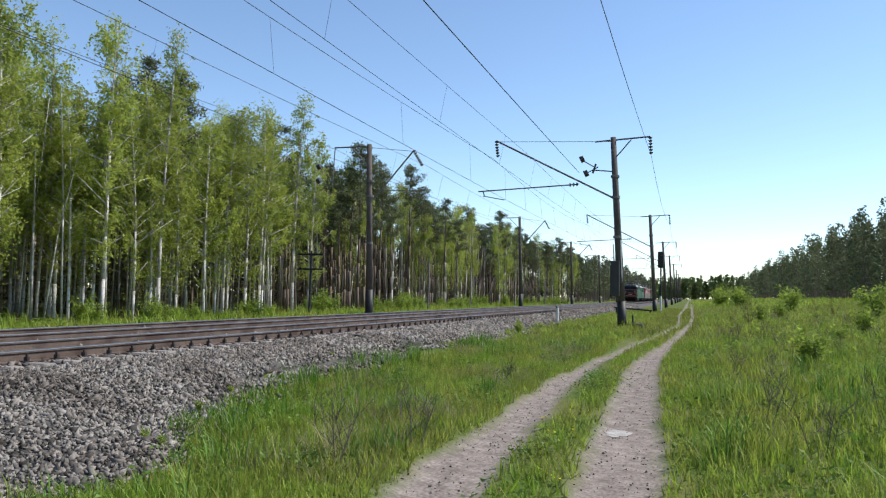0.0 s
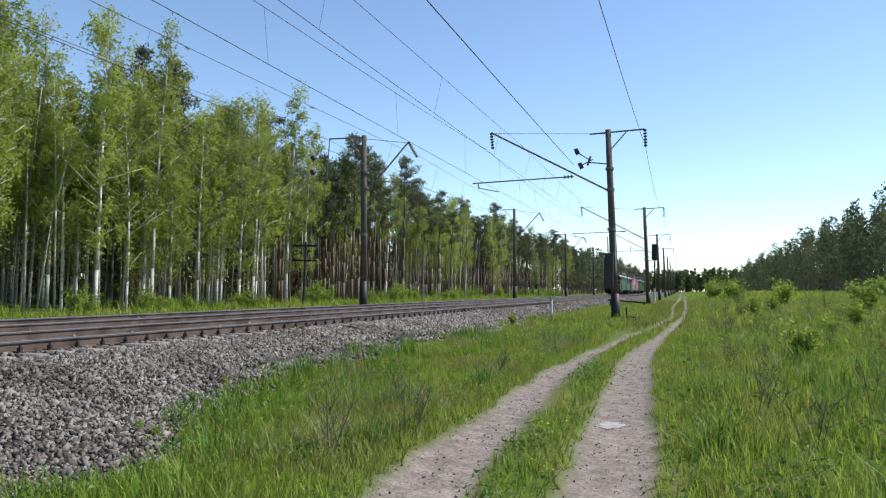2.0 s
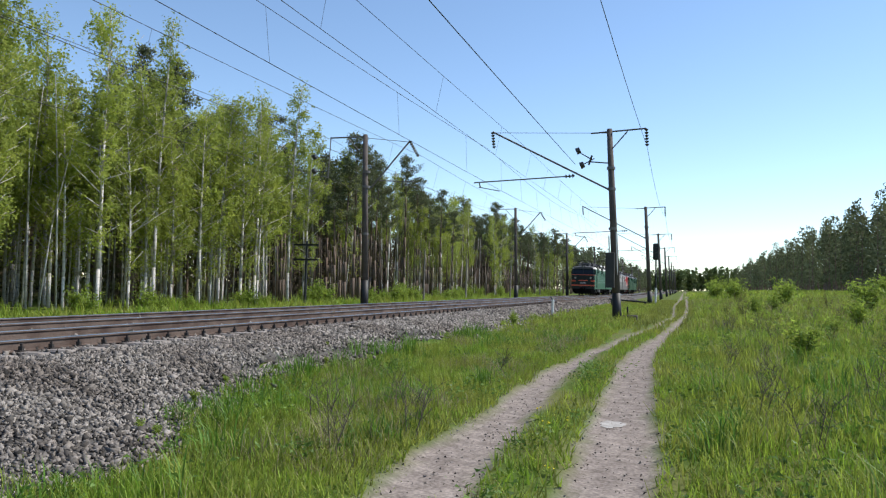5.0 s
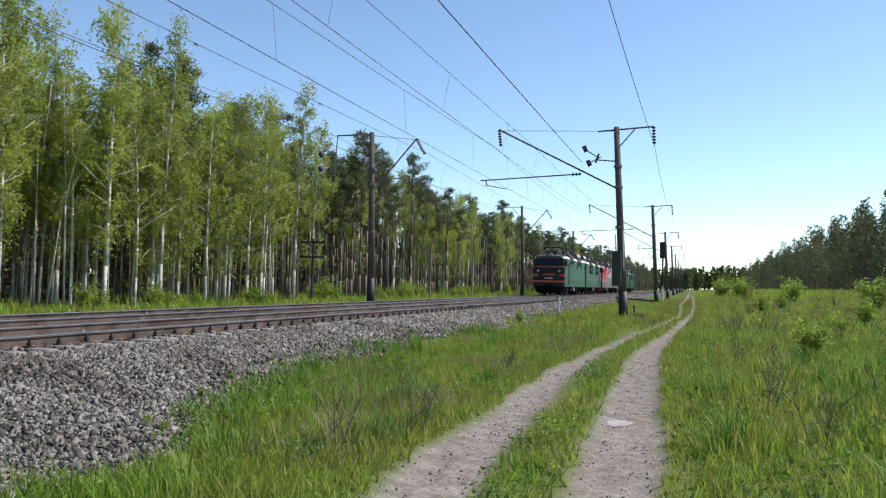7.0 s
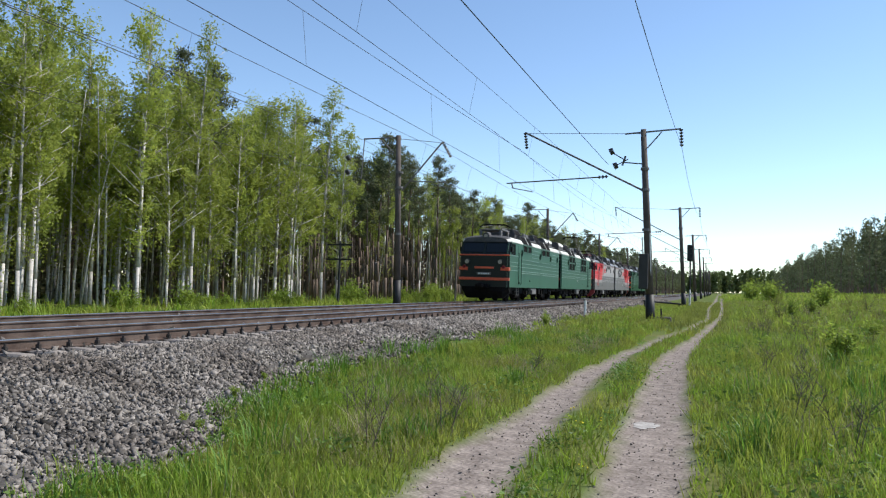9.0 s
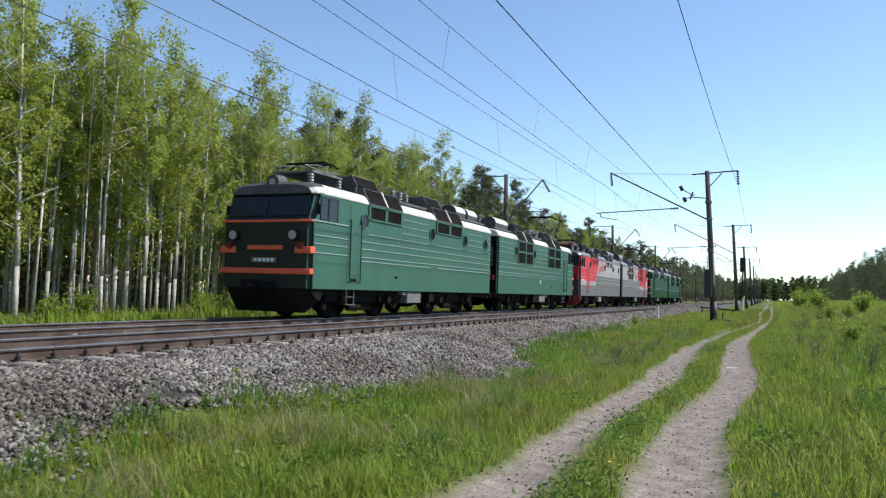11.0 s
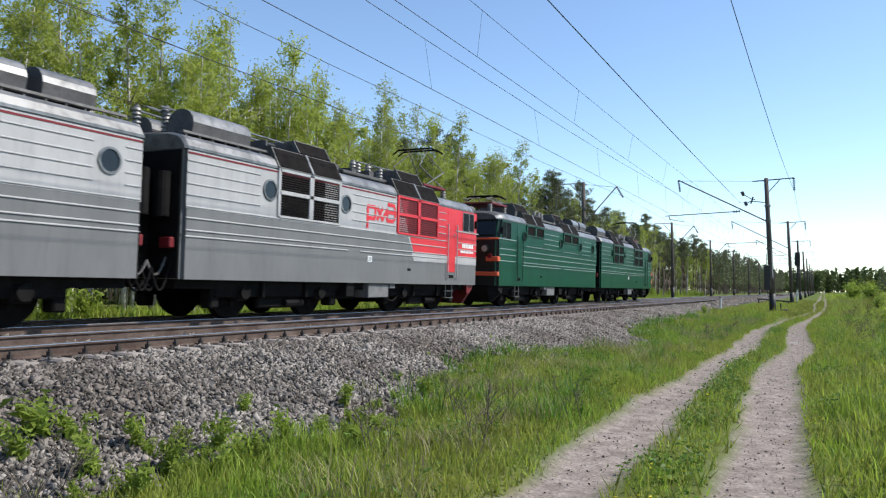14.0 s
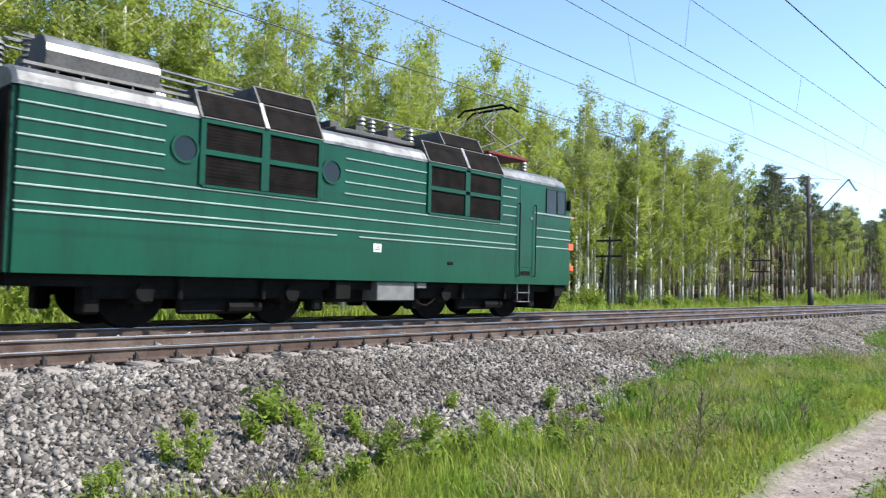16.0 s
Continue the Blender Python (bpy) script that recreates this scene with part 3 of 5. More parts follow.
# side grey darkened by the shade on the red section's nose
M["nose_grey"] = paint("shade_dark_grey_nose", (0.05, 0.046, 0.045), 0.5)
M["orange"] = material("orange_red_stripe", (0.75, 0.12, 0.05), 0.45, vary=0.15)
M["cream"] = paint("off_white_roof_edge", (0.66, 0.63, 0.56), 0.45, 0.2)
M["silver"] = material("aluminium_paint", (0.25, 0.245, 0.24), 0.42, metal=0.6, vary=0.4, scale=1.5, fine=6, bump=0.15)
M["hood"] = material("sooty_intake_frame", (0.07, 0.068, 0.066), 0.6, vary=0.4, scale=3, fine=18, bump=0.2)
# paler than the green sides, for ribs and waist moulding
M["rib_light"] = paint("pale_green_rib", (0.24, 0.32, 0.285), 0.35)
M["roof_dark"] = material("sooty_roof", (0.09, 0.085, 0.085), 0.75, vary=0.4, scale=2, fine=16, bump=0.2)
M["louver"] = material("dark_louver", (0.014, 0.0115, 0.0105), 0.95, spec=0.1, vary=0.5, scale=3, fine=30, bump=0.3)
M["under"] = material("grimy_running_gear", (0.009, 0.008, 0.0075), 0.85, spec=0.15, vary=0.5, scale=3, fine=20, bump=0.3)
M["under_grey"] = material("dusty_grey_box", (0.17, 0.165, 0.16), 0.7, vary=0.3, scale=4)
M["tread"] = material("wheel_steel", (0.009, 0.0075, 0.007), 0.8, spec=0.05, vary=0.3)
M["glass"] = material("cab_glass", (0.012, 0.016, 0.02), 0.08, vary=0.1, spec=0.3)
M["porcelain"] = material("grey_porcelain", (0.2, 0.185, 0.175), 0.4, vary=0.3, scale=6)
M["lamp"] = material("lamp_lens", (0.42, 0.38, 0.3), 0.15, vary=0.1)
M["plate"] = material("white_plate", (0.75, 0.75, 0.73), 0.5, vary=0.1)
LEN, HALF, BOT, CORN = 14.9, 1.58, 0.90, 3.66


def build_section(livery):
    """One locomotive half: cab at y = 0, gangway end at y = LEN, z = 0 on the rail heads."""
    red = livery == "red"
    side = {"green": M["green"], "deep": M["deep_green"], "red": M["grey"]}[livery]
    edge = {"green": M["cream"], "deep": M["silver"], "red": M["silver"]}[livery]
    front = {"green": M["front_green"], "deep": M["front_green"], "red": M["dark_red"]}[livery]
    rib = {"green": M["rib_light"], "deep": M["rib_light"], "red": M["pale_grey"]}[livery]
    frame_mat = M["pale_grey"] if red else side
    top = empty("locomotive_section")
    tagged(top, {"green": "faded green electric locomotive with cream roof edge and orange stripes",
                 "deep": "deep green electric locomotive with silver roof edge and orange stripes",
                 "red": "red and grey electric locomotive section with silver roof edge"}[livery], "locomotive", "coupled locomotive sections")
    # body shell
    bm = bmesh.new()
    profile(bm, [(-HALF, BOT), (HALF, BOT), (HALF, CORN), (-HALF, CORN)], 1.15, LEN)
    bmesh.ops.bevel(bm, geom=[e for e in bm.edges if abs(e.verts[0].co.z - e.verts[1].co.z) > 1 and e.verts[0].co.y > 10], offset=0.08, segments=2, affect="EDGES")
    part("body", bm, side, top)
    # cab: front leans back above the waist
    cab_mat = M["red"] if red else side
    bm = bmesh.new()
    outline = [(1.15, BOT), (0.0, BOT), (-0.04, 2.84), (0.02, 2.92), (0.27, CORN + 0.02), (1.15, CORN + 0.02)]
    a = [bm.verts.new((-HALF, y, z)) for y, z in outline]
    b = [bm.verts.new((HALF, y, z)) for y, z in outline]
    for i in range(len(outline)):
        j = (i + 1) % len(outline)
        bm.faces.new((a[i], b[i], b[j], a[j]))
    bm.faces.new(a[::-1])
    bm.faces.new(b)
    bmesh.ops.recalc_face_normals(bm, faces=bm.faces)
    ed = [e for e in bm.edges if abs(abs(e.verts[0].co.x) - HALF) < 1e-4 and e.verts[0].co.x * e.verts[1].co.x > 0 and max(e.verts[0].co.y, e.verts[1].co.y) < 0.5]
    bmesh.ops.bevel(bm, geom=ed, offset=0.13, segments=3, affect="EDGES")
    bm.normal_update()
    # forward faces get darker colours that carry the shade of the nose
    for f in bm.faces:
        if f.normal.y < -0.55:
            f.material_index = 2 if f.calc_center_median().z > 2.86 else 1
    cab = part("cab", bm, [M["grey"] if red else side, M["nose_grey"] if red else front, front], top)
    if red:
        for s in (-1, 1):
            bm = bmesh.new()
            box(bm, s * HALF, s * (HALF + 0.006), 0.12, 1.16, BOT + 1.02, CORN - 0.02, 0)
            part("red_cab_panel", bm, M["red"], cab)
        bm = bmesh.new()
        box(bm, -1.45, 1.45, -0.05, 0.0, BOT + 1.1, 2.86, 0.02)
        part("red_nose_band", bm, M["red"], cab)
    # windscreens and cab side windows
    slope = math.degrees(math.atan2(0.25, 0.76))
    for s in (-1, 1):
        bm = bmesh.new()
        box(bm, -0.66, 0.66, -0.02, 0.02, -0.33, 0.33, 0.03)
        w = part("windscreen", bm, M["glass"], cab, "dark glass windscreen")
        w.location, w.rotation_euler = (s * 0.72, 0.128, 3.29), (radians(-slope), 0, 0)
        for y0, y1, z0 in ((0.42, 0.78, 2.93), (0.86, 1.32, 2.9)):
            bm = bmesh.new()
            box(bm, s * (HALF - 0.02), s * (HALF + 0.014), y0, y1, z0, 3.56, 0.0)
            part("cab_window", bm, M["glass"], cab, "dark glass cab side window")
            bm = bmesh.new()
            for q in ((y0 - 0.03, y0, z0 - 0.03, 3.59), (y1, y1 + 0.03, z0 - 0.03, 3.59), (y0, y1, z0 - 0.03, z0), (y0, y1, 3.56, 3.59)):
                box(bm, s * (HALF - 0.01), s * (HALF + 0.025), *q)
            part("window_frame", bm, M["silver"] if red else M["front_green"], cab)
        bm = bmesh.new()
        box(bm, s * HALF, s * (HALF + 0.1), 0.22, 0.3, 3.05, 3.35, 0.02)
        part("mirror", bm, M["under"], cab)
        # waist moulding
        bm = bmesh.new()
        box(bm, s * HALF, s * (HALF + 0.03), -0.02, 1.95, 2.84, 2.88)
        part("waist_moulding", bm, rib, cab)
        # lamps
        bm = bmesh.new()
        rod(bm, (s * 1.05, -0.02, 2.42), (s * 1.05, -0.2, 2.42), 0.17, 0.15, n=14)
        lamp = part("lamp_housing", bm, M["front_green"] if not red else M["under"], cab)
        bm = bmesh.new()
        rod(bm, (s * 1.05, -0.2, 2.42), (s * 1.05, -0.215, 2.42), 0.13, n=14)
        part("lamp_lens", bm, M["lamp"], lamp)
        bm = bmesh.new()
        rod(bm, (s * 1.25, -0.02, 2.12), (s * 1.25, -0.14, 2.12), 0.1, n=12)
        part("marker_lamp", bm, M["dark_red"], cab)
    # stripes on the nose
    if not red:
        for z0, z1, wide in ((2.80, 2.88, 1.6), (2.0, 2.13, 0.62), (1.3, 1.47, 1.6)):
            bm = bmesh.new()
            box(bm, -wide, wide, -0.075, 0.13 if wide > 1 else 0.0, z0, z1, 0.02)
            part("front_stripe", bm, M["orange"], cab, "orange painted stripe")
        for s in (-1, 1):
            bm = bmesh.new()
            box(bm, s * 1.05, s * 1.6, -0.07, 0.2, 1.9, 2.1, 0.02)
            part("front_stripe", bm, M["orange"], cab, "orange painted stripe")
    bm = bmesh.new()
    box(bm, -0.45, 0.45, -0.08, -0.03, 1.62, 1.78, 0.01)
    plate = part("number_plate", bm, M["steel"], cab)
    bm = bmesh.new()
    for k in range(5):
        box(bm, -0.34 + 0.15 * k, -0.24 + 0.15 * k, -0.086, -0.08, 1.66, 1.75)
    part("plate_bars", bm, M["plate"], plate)
    bm = bmesh.new()
    box(bm, -0.4, 0.4, -0.5, 0.1, 0.82, 1.08, 0.05)
    box(bm, -0.16, 0.16, -0.95, -0.4, 0.86, 1.14, 0.06)
    part("coupler", bm, M["under"], top)
    # pilot under the nose
    bm = bmesh.new()
    outline = [(0.1, BOT), (-0.05, BOT), (-0.02, 0.62), (0.25, 0.2), (0.45, 0.2), (0.5, BOT)]
    rows = []
    for x in (-1.5, -1.15, 0.0, 1.15, 1.5):
        k = 0.45 if abs(x) > 1.4 else 1.0
        rows.append([bm.verts.new((x, y + (0.25 if abs(x) > 1.4 else 0), BOT - (BOT - z) * k)) for y, z in outline])
    for r0, r1 in zip(rows, rows[1:]):
        for i in range(len(outline)):
            j = (i + 1) % len(outline)
            bm.faces.new((r0[i], r1[i], r1[j], r0[j]))
    bm.faces.new(rows[0][::-1])
    bm.faces.new(rows[-1])
    bmesh.ops.recalc_face_normals(bm, faces=bm.faces)
    part("pilot", bm, M["dark_red"] if red else M["under"], top)
    # roof edge and roof
    pts = [(HALF + 0.02, CORN), (HALF + 0.02, CORN + 0.06), (1.5, CORN + 0.22), (1.38, CORN + 0.31), (1.1, CORN + 0.38), (0.5, CORN + 0.42)]
    full = pts + [(-x, z) for x, z in reversed(pts)]
    bm = bmesh.new()
    ring = []
    for y, dx, dz in ((0.16, -0.2, -0.14), (0.3, -0.08, -0.05), (0.7, 0, 0), (LEN - 0.05, 0, 0), (LEN + 0.02, -0.05, -0.05)):
        ring.append([bm.verts.new((x + (dx if x > 0 else -dx), y, CORN + (z - CORN) * (1 + dz / 0.42))) for x, z in full])
    for r0, r1 in zip(ring, ring[1:]):
        for i in range(len(full) - 1):
            f = bm.faces.new((r0[i], r0[i + 1], r1[i + 1], r1[i]))
            if 4 <= i <= len(full) - 6 or (r1[0].co.y < 0.8 and 2 <= i <= len(full) - 4):
                f.material_index = 1
    bm.faces.new(ring[0][::-1]).material_index = 1
    bm.faces.new(ring[-1])
    bmesh.ops.recalc_face_normals(bm, faces=bm.faces)
    roof = part("roof", bm, [edge, M["roof_dark"]], top, "rounded pale roof edge with sooty deck")
    # searchlight over the cab
    bm = bmesh.new()
    rod(bm, (0, 0.62, CORN + 0.38), (0, 0.2, CORN + 0.36), 0.24, 0.22, n=16)
    sl = part("searchlight", bm, M["roof_dark"], roof)
    bm = bmesh.new()
    rod(bm, (0, 0.2, CORN + 0.36), (0, 0.17, CORN + 0.36), 0.2 if livery != "green" else 0.11, n=16)
    part("searchlight_lens", bm, M["lamp"] if livery == "green" else M["glass"], sl)
    # gangway end
    bm = bmesh.new()
    box(bm, -0.62, 0.62, LEN, LEN + 0.42, 1.1, 3.3, 0.06)
    # added black plate over the end wall, its shade put into the colour
    box(bm, -1.5, 1.5, LEN, LEN + 0.05, 0.92, 3.64, 0.02)
    part("gangway_bellows", bm, M["under"], top)
    for s in (-1, 1):
        bm = bmesh.new()
        rod(bm, (s * 1.2, LEN + 0.26, 2.2), (s * 1.2, LEN + 0.26, 3.15), 0.17, n=14)
        part("end_reservoir", bm, side if livery == "deep" else M["under"], top)
        bm = bmesh.new()
        last = None
        for i in range(9):
            u = i / 8
            p = Vector((s * 1.05, LEN + 0.05 + 0.5 * u, 1.75 - 1.1 * math.sin(math.pi * (0.15 + 0.55 * u))))
            if last is not None:
                rod(bm, last, p, 0.03, n=6)
            last = p
        part("jumper_cable", bm, M["under"], top)
        for dx, drop, mt in ((0.0, 0.75, M["under"]), (0.16, 0.55, M["steel"]), (0.3, 0.9, M["under"])):
            bm = bmesh.new()
            ring = [Vector((s * (1.0 + dx), LEN + 0.04 + 0.5 * u, 1.5 + 0.2 * dx - drop * math.sin(math.pi * min(1.0, 0.1 + 0.75 * u)))) for u in np.linspace(0, 1, 9)]
            for p, q in zip(ring, ring[1:]):
                rod(bm, p, q, 0.026, n=6)
            part("end_hose", bm, mt, top)
        bm = bmesh.new()
        box(bm, s * 1.1, s * 1.42, LEN + 0.05, LEN + 0.2, 1.55, 1.78, 0.02)
        part("jumper_socket", bm, M["dark_red"], top, "dark red jumper socket box")

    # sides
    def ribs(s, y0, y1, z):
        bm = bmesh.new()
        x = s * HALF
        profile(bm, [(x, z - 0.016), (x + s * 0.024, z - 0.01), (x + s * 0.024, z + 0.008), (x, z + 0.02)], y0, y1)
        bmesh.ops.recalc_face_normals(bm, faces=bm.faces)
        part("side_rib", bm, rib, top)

    for s in (1, -1):
        doors = (2.05, 2.7) if s > 0 else (1.9, 2.62)
        blocks = ((3.27, 5.54), (8.63, 11.2)) if s > 0 else ((3.4, 6.1), (9.3, 11.87))
        holes = (2.98, 8.23, 11.62, 14.1) if s > 0 else (8.98, 12.2)
        low = 2.32 if s > 0 else 1.62
        if red:
            lift = 0.006
            x = s * (HALF + lift)
            bm = bmesh.new()
            quads = [[(1.15, BOT + 1.02), (5.0, BOT + 1.02), (5.95, CORN - 0.03), (1.15, CORN - 0.03)]]
            for qd in quads:
                vs = [bm.verts.new((x, y, z)) for y, z in qd]
                inner = [bm.verts.new((s * HALF, y, z)) for y, z in qd]
                bm.faces.new(vs)
                for i in range(4):
                    bm.faces.new((vs[i], vs[(i + 1) % 4], inner[(i + 1) % 4], inner[i]))
            bmesh.ops.recalc_face_normals(bm, faces=bm.faces)
            part("red_side_panel", bm, M["red"], top, "glossy red painted side panel")
            bm = bmesh.new()
            for qd in ([(0.1, BOT + 0.75), (5.0, BOT + 0.75), (5.15, BOT + 1.015), (0.1, BOT + 1.015)],
                       [(5.03, BOT + 1.02), (5.4, BOT + 1.5), (LEN - 0.05, BOT + 1.5), (LEN - 0.05, CORN - 0.03), (5.98, CORN - 0.03)]):
                vs = [bm.verts.new((x, y, z)) for y, z in qd]
                inner = [bm.verts.new((s * HALF, y, z)) for y, z in qd]
                bm.faces.new(vs)
                for i in range(len(qd)):
                    bm.faces.new((vs[i], vs[(i + 1) % len(qd)], inner[(i + 1) % len(qd)], inner[i]))
            bmesh.ops.recalc_face_normals(bm, faces=bm.faces)
            part("pale_side_panel", bm, M["pale_grey"], top, "pale grey painted side panel")
            bm = bmesh.new()
            box(bm, s * HALF, s * (HALF + 0.014), 6.25, LEN - 0.06, CORN - 0.1, CORN - 0.06)
            part("red_line", bm, M["dark_red"], top)
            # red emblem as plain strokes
            c = 6.95 if s > 0 else 7.05
            for dy0, dz0, dy1, dz1 in ((-0.8, -0.42, -0.8, 0.14), (-0.8, 0.2, -0.42, 0.2), (-0.38, 0.18, -0.38, -0.08), (-0.42, -0.14, -0.72, -0.14), (-0.26, -0.14, 0.02, 0.2), (-0.26, 0.2, 0.02, -0.14),
                                       (0.02, -0.14, 0.3, 0.2), (0.3, -0.14, 0.66, -0.14), (0.74, -0.08, 0.8, 0.12), (0.8, 0.14, 0.7, 0.34), (0.66, 0.36, 0.36, 0.36), (0.36, 0.12, 0.7, 0.12), (0.3, -0.1, 0.32, 0.12)):
                bm = bmesh.new()
                k = 1 if s > 0 else -1
                a0 = Vector((x + s * 0.004, c + k * dy0, BOT + 2.06 + dz0))
                a1 = Vector((x + s * 0.004, c + k * dy1, BOT + 2.06 + dz1))
                d = (a1 - a0).normalized() * 0.035
                nrm = Vector((s, 0, 0)).cross(d).normalized() * 0.055
                vs = [bm.verts.new(a0 - d - nrm), bm.verts.new(a0 - d + nrm), bm.verts.new(a1 + d + nrm), bm.verts.new(a1 + d - nrm)]
                f = bm.faces.new(vs)
                r = bmesh.ops.extrude_face_region(bm, geom=[f])
                bmesh.ops.translate(bm, verts=[v for v in r["geom"] if isinstance(v, bmesh.types.BMVert)], vec=(s * 0.006, 0, 0))
                bmesh.ops.recalc_face_normals(bm, faces=bm.faces)
                part("emblem_stroke", bm, M["red"], top, "red painted emblem stroke")
            bm = bmesh.new()
            for row, n, hgt in (((2.27, 7, 0.15), (2.08, 8, 0.09)) if s < 0 else ((1.95, 7, 0.09),)):
                for k in range(n):
                    box(bm, x, x + s * 0.01, 0.42 + 0.14 * k, 0.52 + 0.14 * k, row, row + hgt)
            part("lettering_bars", bm, M["plate"], top, "pale bars of painted lettering")
        # ribs full length, then the short ones between the openings
        full_z = (0.78, 1.04, 1.3, 1.54)
        for z in full_z[1:]:
            ribs(s, doors[1] + 0.08, LEN - 0.06, BOT + z)
            ribs(s, 0.12, doors[0] - 0.08, BOT + z + 0.0)
        ribs(s, doors[1] + 0.08, 8.2, BOT + 0.91)
        ribs(s, 8.8, LEN - 0.06, BOT + 0.91)
        gaps = [(doors[1] + 0.1, blocks[0][0] - 0.08), (blocks[0][1] + 0.1, blocks[1][0] - 0.08), (blocks[1][1] + 0.1, LEN - 0.06)]
        for g0, g1 in gaps:
            for z in (1.79, 2.03, 2.27, 2.52):
                cuts = [h for h in holes if g0 - 0.3 < h < g1 + 0.3]
                at = g0
                for h in sorted(cuts):
                    if h - 0.36 - at > 0.25:
                        ribs(s, at, h - 0.36, BOT + z)
                    at = h + 0.36
                if g1 - at > 0.25 and not (red and g0 > 5 and g1 < 9.4 and z > 1.6):
                    ribs(s, at, g1, BOT + z)
        if s > 0:
            for b0, b1 in blocks:
                ribs(s, b0, b1, BOT + 1.79)
        # portholes
        for h in holes:
            bm = bmesh.new()
            r = bmesh.ops.create_circle(bm, cap_ends=False, segments=24, radius=0.26)
            o = r["verts"]
            r2 = bmesh.ops.create_circle(bm, cap_ends=False, segments=24, radius=0.215)
            for i in range(24):
                bm.faces.new((o[i], o[(i + 1) % 24], r2["verts"][(i + 1) % 24], r2["verts"][i]))
            ex = bmesh.ops.extrude_face_region(bm, geom=bm.faces[:])
            bmesh.ops.translate(bm, verts=[v for v in ex["geom"] if isinstance(v, bmesh.types.BMVert)], vec=(0, 0, 0.035))
            bmesh.ops.rotate(bm, verts=bm.verts, cent=(0, 0, 0), matrix=Matrix.Rotation(radians(90 * s), 3, "Y"))
            bmesh.ops.translate(bm, verts=bm.verts, vec=(s * HALF, h, BOT + 2.2))
            bmesh.ops.recalc_face_normals(bm, faces=bm.faces)
            ph = part("porthole", bm, M["silver"] if red else side, top)
            bm = bmesh.new()
            rod(bm, (s * (HALF - 0.01), h, BOT + 2.2), (s * (HALF + 0.012), h, BOT + 2.2), 0.22, n=24)
            part("porthole_glass", bm, M["glass"], ph)
        # air intake grilles: upright lower row, leaning upper row
        for b0, b1 in blocks:
            mid = (b0 + b1) / 2
            fm = M["red"] if red and b0 < 4 else frame_mat
            bm = bmesh.new()
            x0, x1 = s * (HALF - 0.02), s * (HALF + 0.045)
            for q in ((b0 - 0.06, b0 + 0.05, BOT + low - 0.02, CORN + 0.02), (b1 - 0.05, b1 + 0.06, BOT + low - 0.02, CORN + 0.02), (mid - 0.09, mid + 0.09, BOT + low, CORN), (b0, b1, BOT + low - 0.06, BOT + low), (b0, b1, CORN - 0.06, CORN + 0.05)):
                box(bm, x0, x1, *q, 0.008)
            zmid = BOT + (low + 2.76) / 2
            if s < 0:
                box(bm, x0, x1, b0, b1, zmid - 0.05, zmid + 0.05, 0.008)
            g = part("intake_grille", bm, fm, top)
            rows_z = ((BOT + low, CORN - 0.06),) if s > 0 else ((BOT + low, zmid - 0.05), (zmid + 0.05, CORN - 0.06))
            for c0, c1 in ((b0 + 0.05, mid - 0.09), (mid + 0.09, b1 - 0.05)):
                for z0, z1 in rows_z:
                    bm = bmesh.new()
                    nsl = 8
                    for k in range(nsl):
                        zz = z0 + (z1 - z0) * (k + 0.5) / nsl
                        box(bm, s * (HALF + 0.002), s * (HALF + 0.011), c0, c1, zz - 0.3 * (z1 - z0) / nsl, zz + 0.3 * (z1 - z0) / nsl)
                    box(bm, s * (HALF - 0.01), s * (HALF + 0.006), c0, c1, z0, z1)
                    part("louver_panel", bm, M["dark_red"] if red and b0 < 4 else M["louver"], g)
            # leaning hood on the roof edge
            bm = bmesh.new()
            sec = [(s * (HALF + 0.06), CORN + 0.03), (s * 1.36, CORN + 0.56), (s * 1.15, CORN + 0.6), (s * 1.1, CORN + 0.3)]
            profile(bm, sec, b0 - 0.08, b1 + 0.08)
            bmesh.ops.recalc_face_normals(bm, faces=bm.faces)
            hood = part("intake_hood", bm, M["hood"], top, "leaning roof edge intake hood")
            lean = math.atan2(0.28, 0.53)
            bm = bmesh.new()
            box(bm, -0.014, 0.022, mid - 0.05, mid + 0.05, -0.3, 0.3, 0.008)
            strap = part("hood_strap", bm, M["silver"] if livery != "green" else M["cream"], hood, "pale strap across the intake hood")
            strap.location, strap.rotation_euler = (s * (HALF - 0.065), 0, CORN + 0.30), (0, -s * lean, 0)
            for c0, c1 in ((b0 - 0.02, mid - 0.07), (mid + 0.07, b1 + 0.02)):
                bm = bmesh.new()
                box(bm, -0.012, 0.012, c0, c1, -0.27, 0.26)
                lp = part("hood_louver", bm, M["louver"], hood)
                lp.location = (s * (HALF - 0.075), 0, CORN + 0.30)
                lp.rotation_euler = (0, -s * lean, 0)
        # door with handrails
        bm = bmesh.new()
        d0, d1 = doors
        box(bm, s * (HALF - 0.01), s * (HALF + 0.012), d0 + 0.05, d1 - 0.05, BOT + 0.45, CORN - 0.12, 0.006)
        dr = part("cab_door", bm, (M["red"] if red else side), top)
        bm = bmesh.new()
        box(bm, s * HALF, s * (HALF + 0.02), d0 + 0.18, d1 - 0.16, BOT + 0.24, BOT + 0.35)
        part("step_hole", bm, M["louver"], dr)
        for y in (d0, d1):
            bm = bmesh.new()
            rod(bm, (s * (HALF + 0.07), y, BOT + 0.22), (s * (HALF + 0.07), y, BOT + 2.15), 0.018, n=6)
            for z in (0.22, 2.15):
                rod(bm, (s * HALF, y, BOT + z), (s * (HALF + 0.07), y, BOT + z), 0.016, n=6)
            part("handrail", bm, M["pale_grey"] if red else M["front_green"], dr)
        bm = bmesh.new()
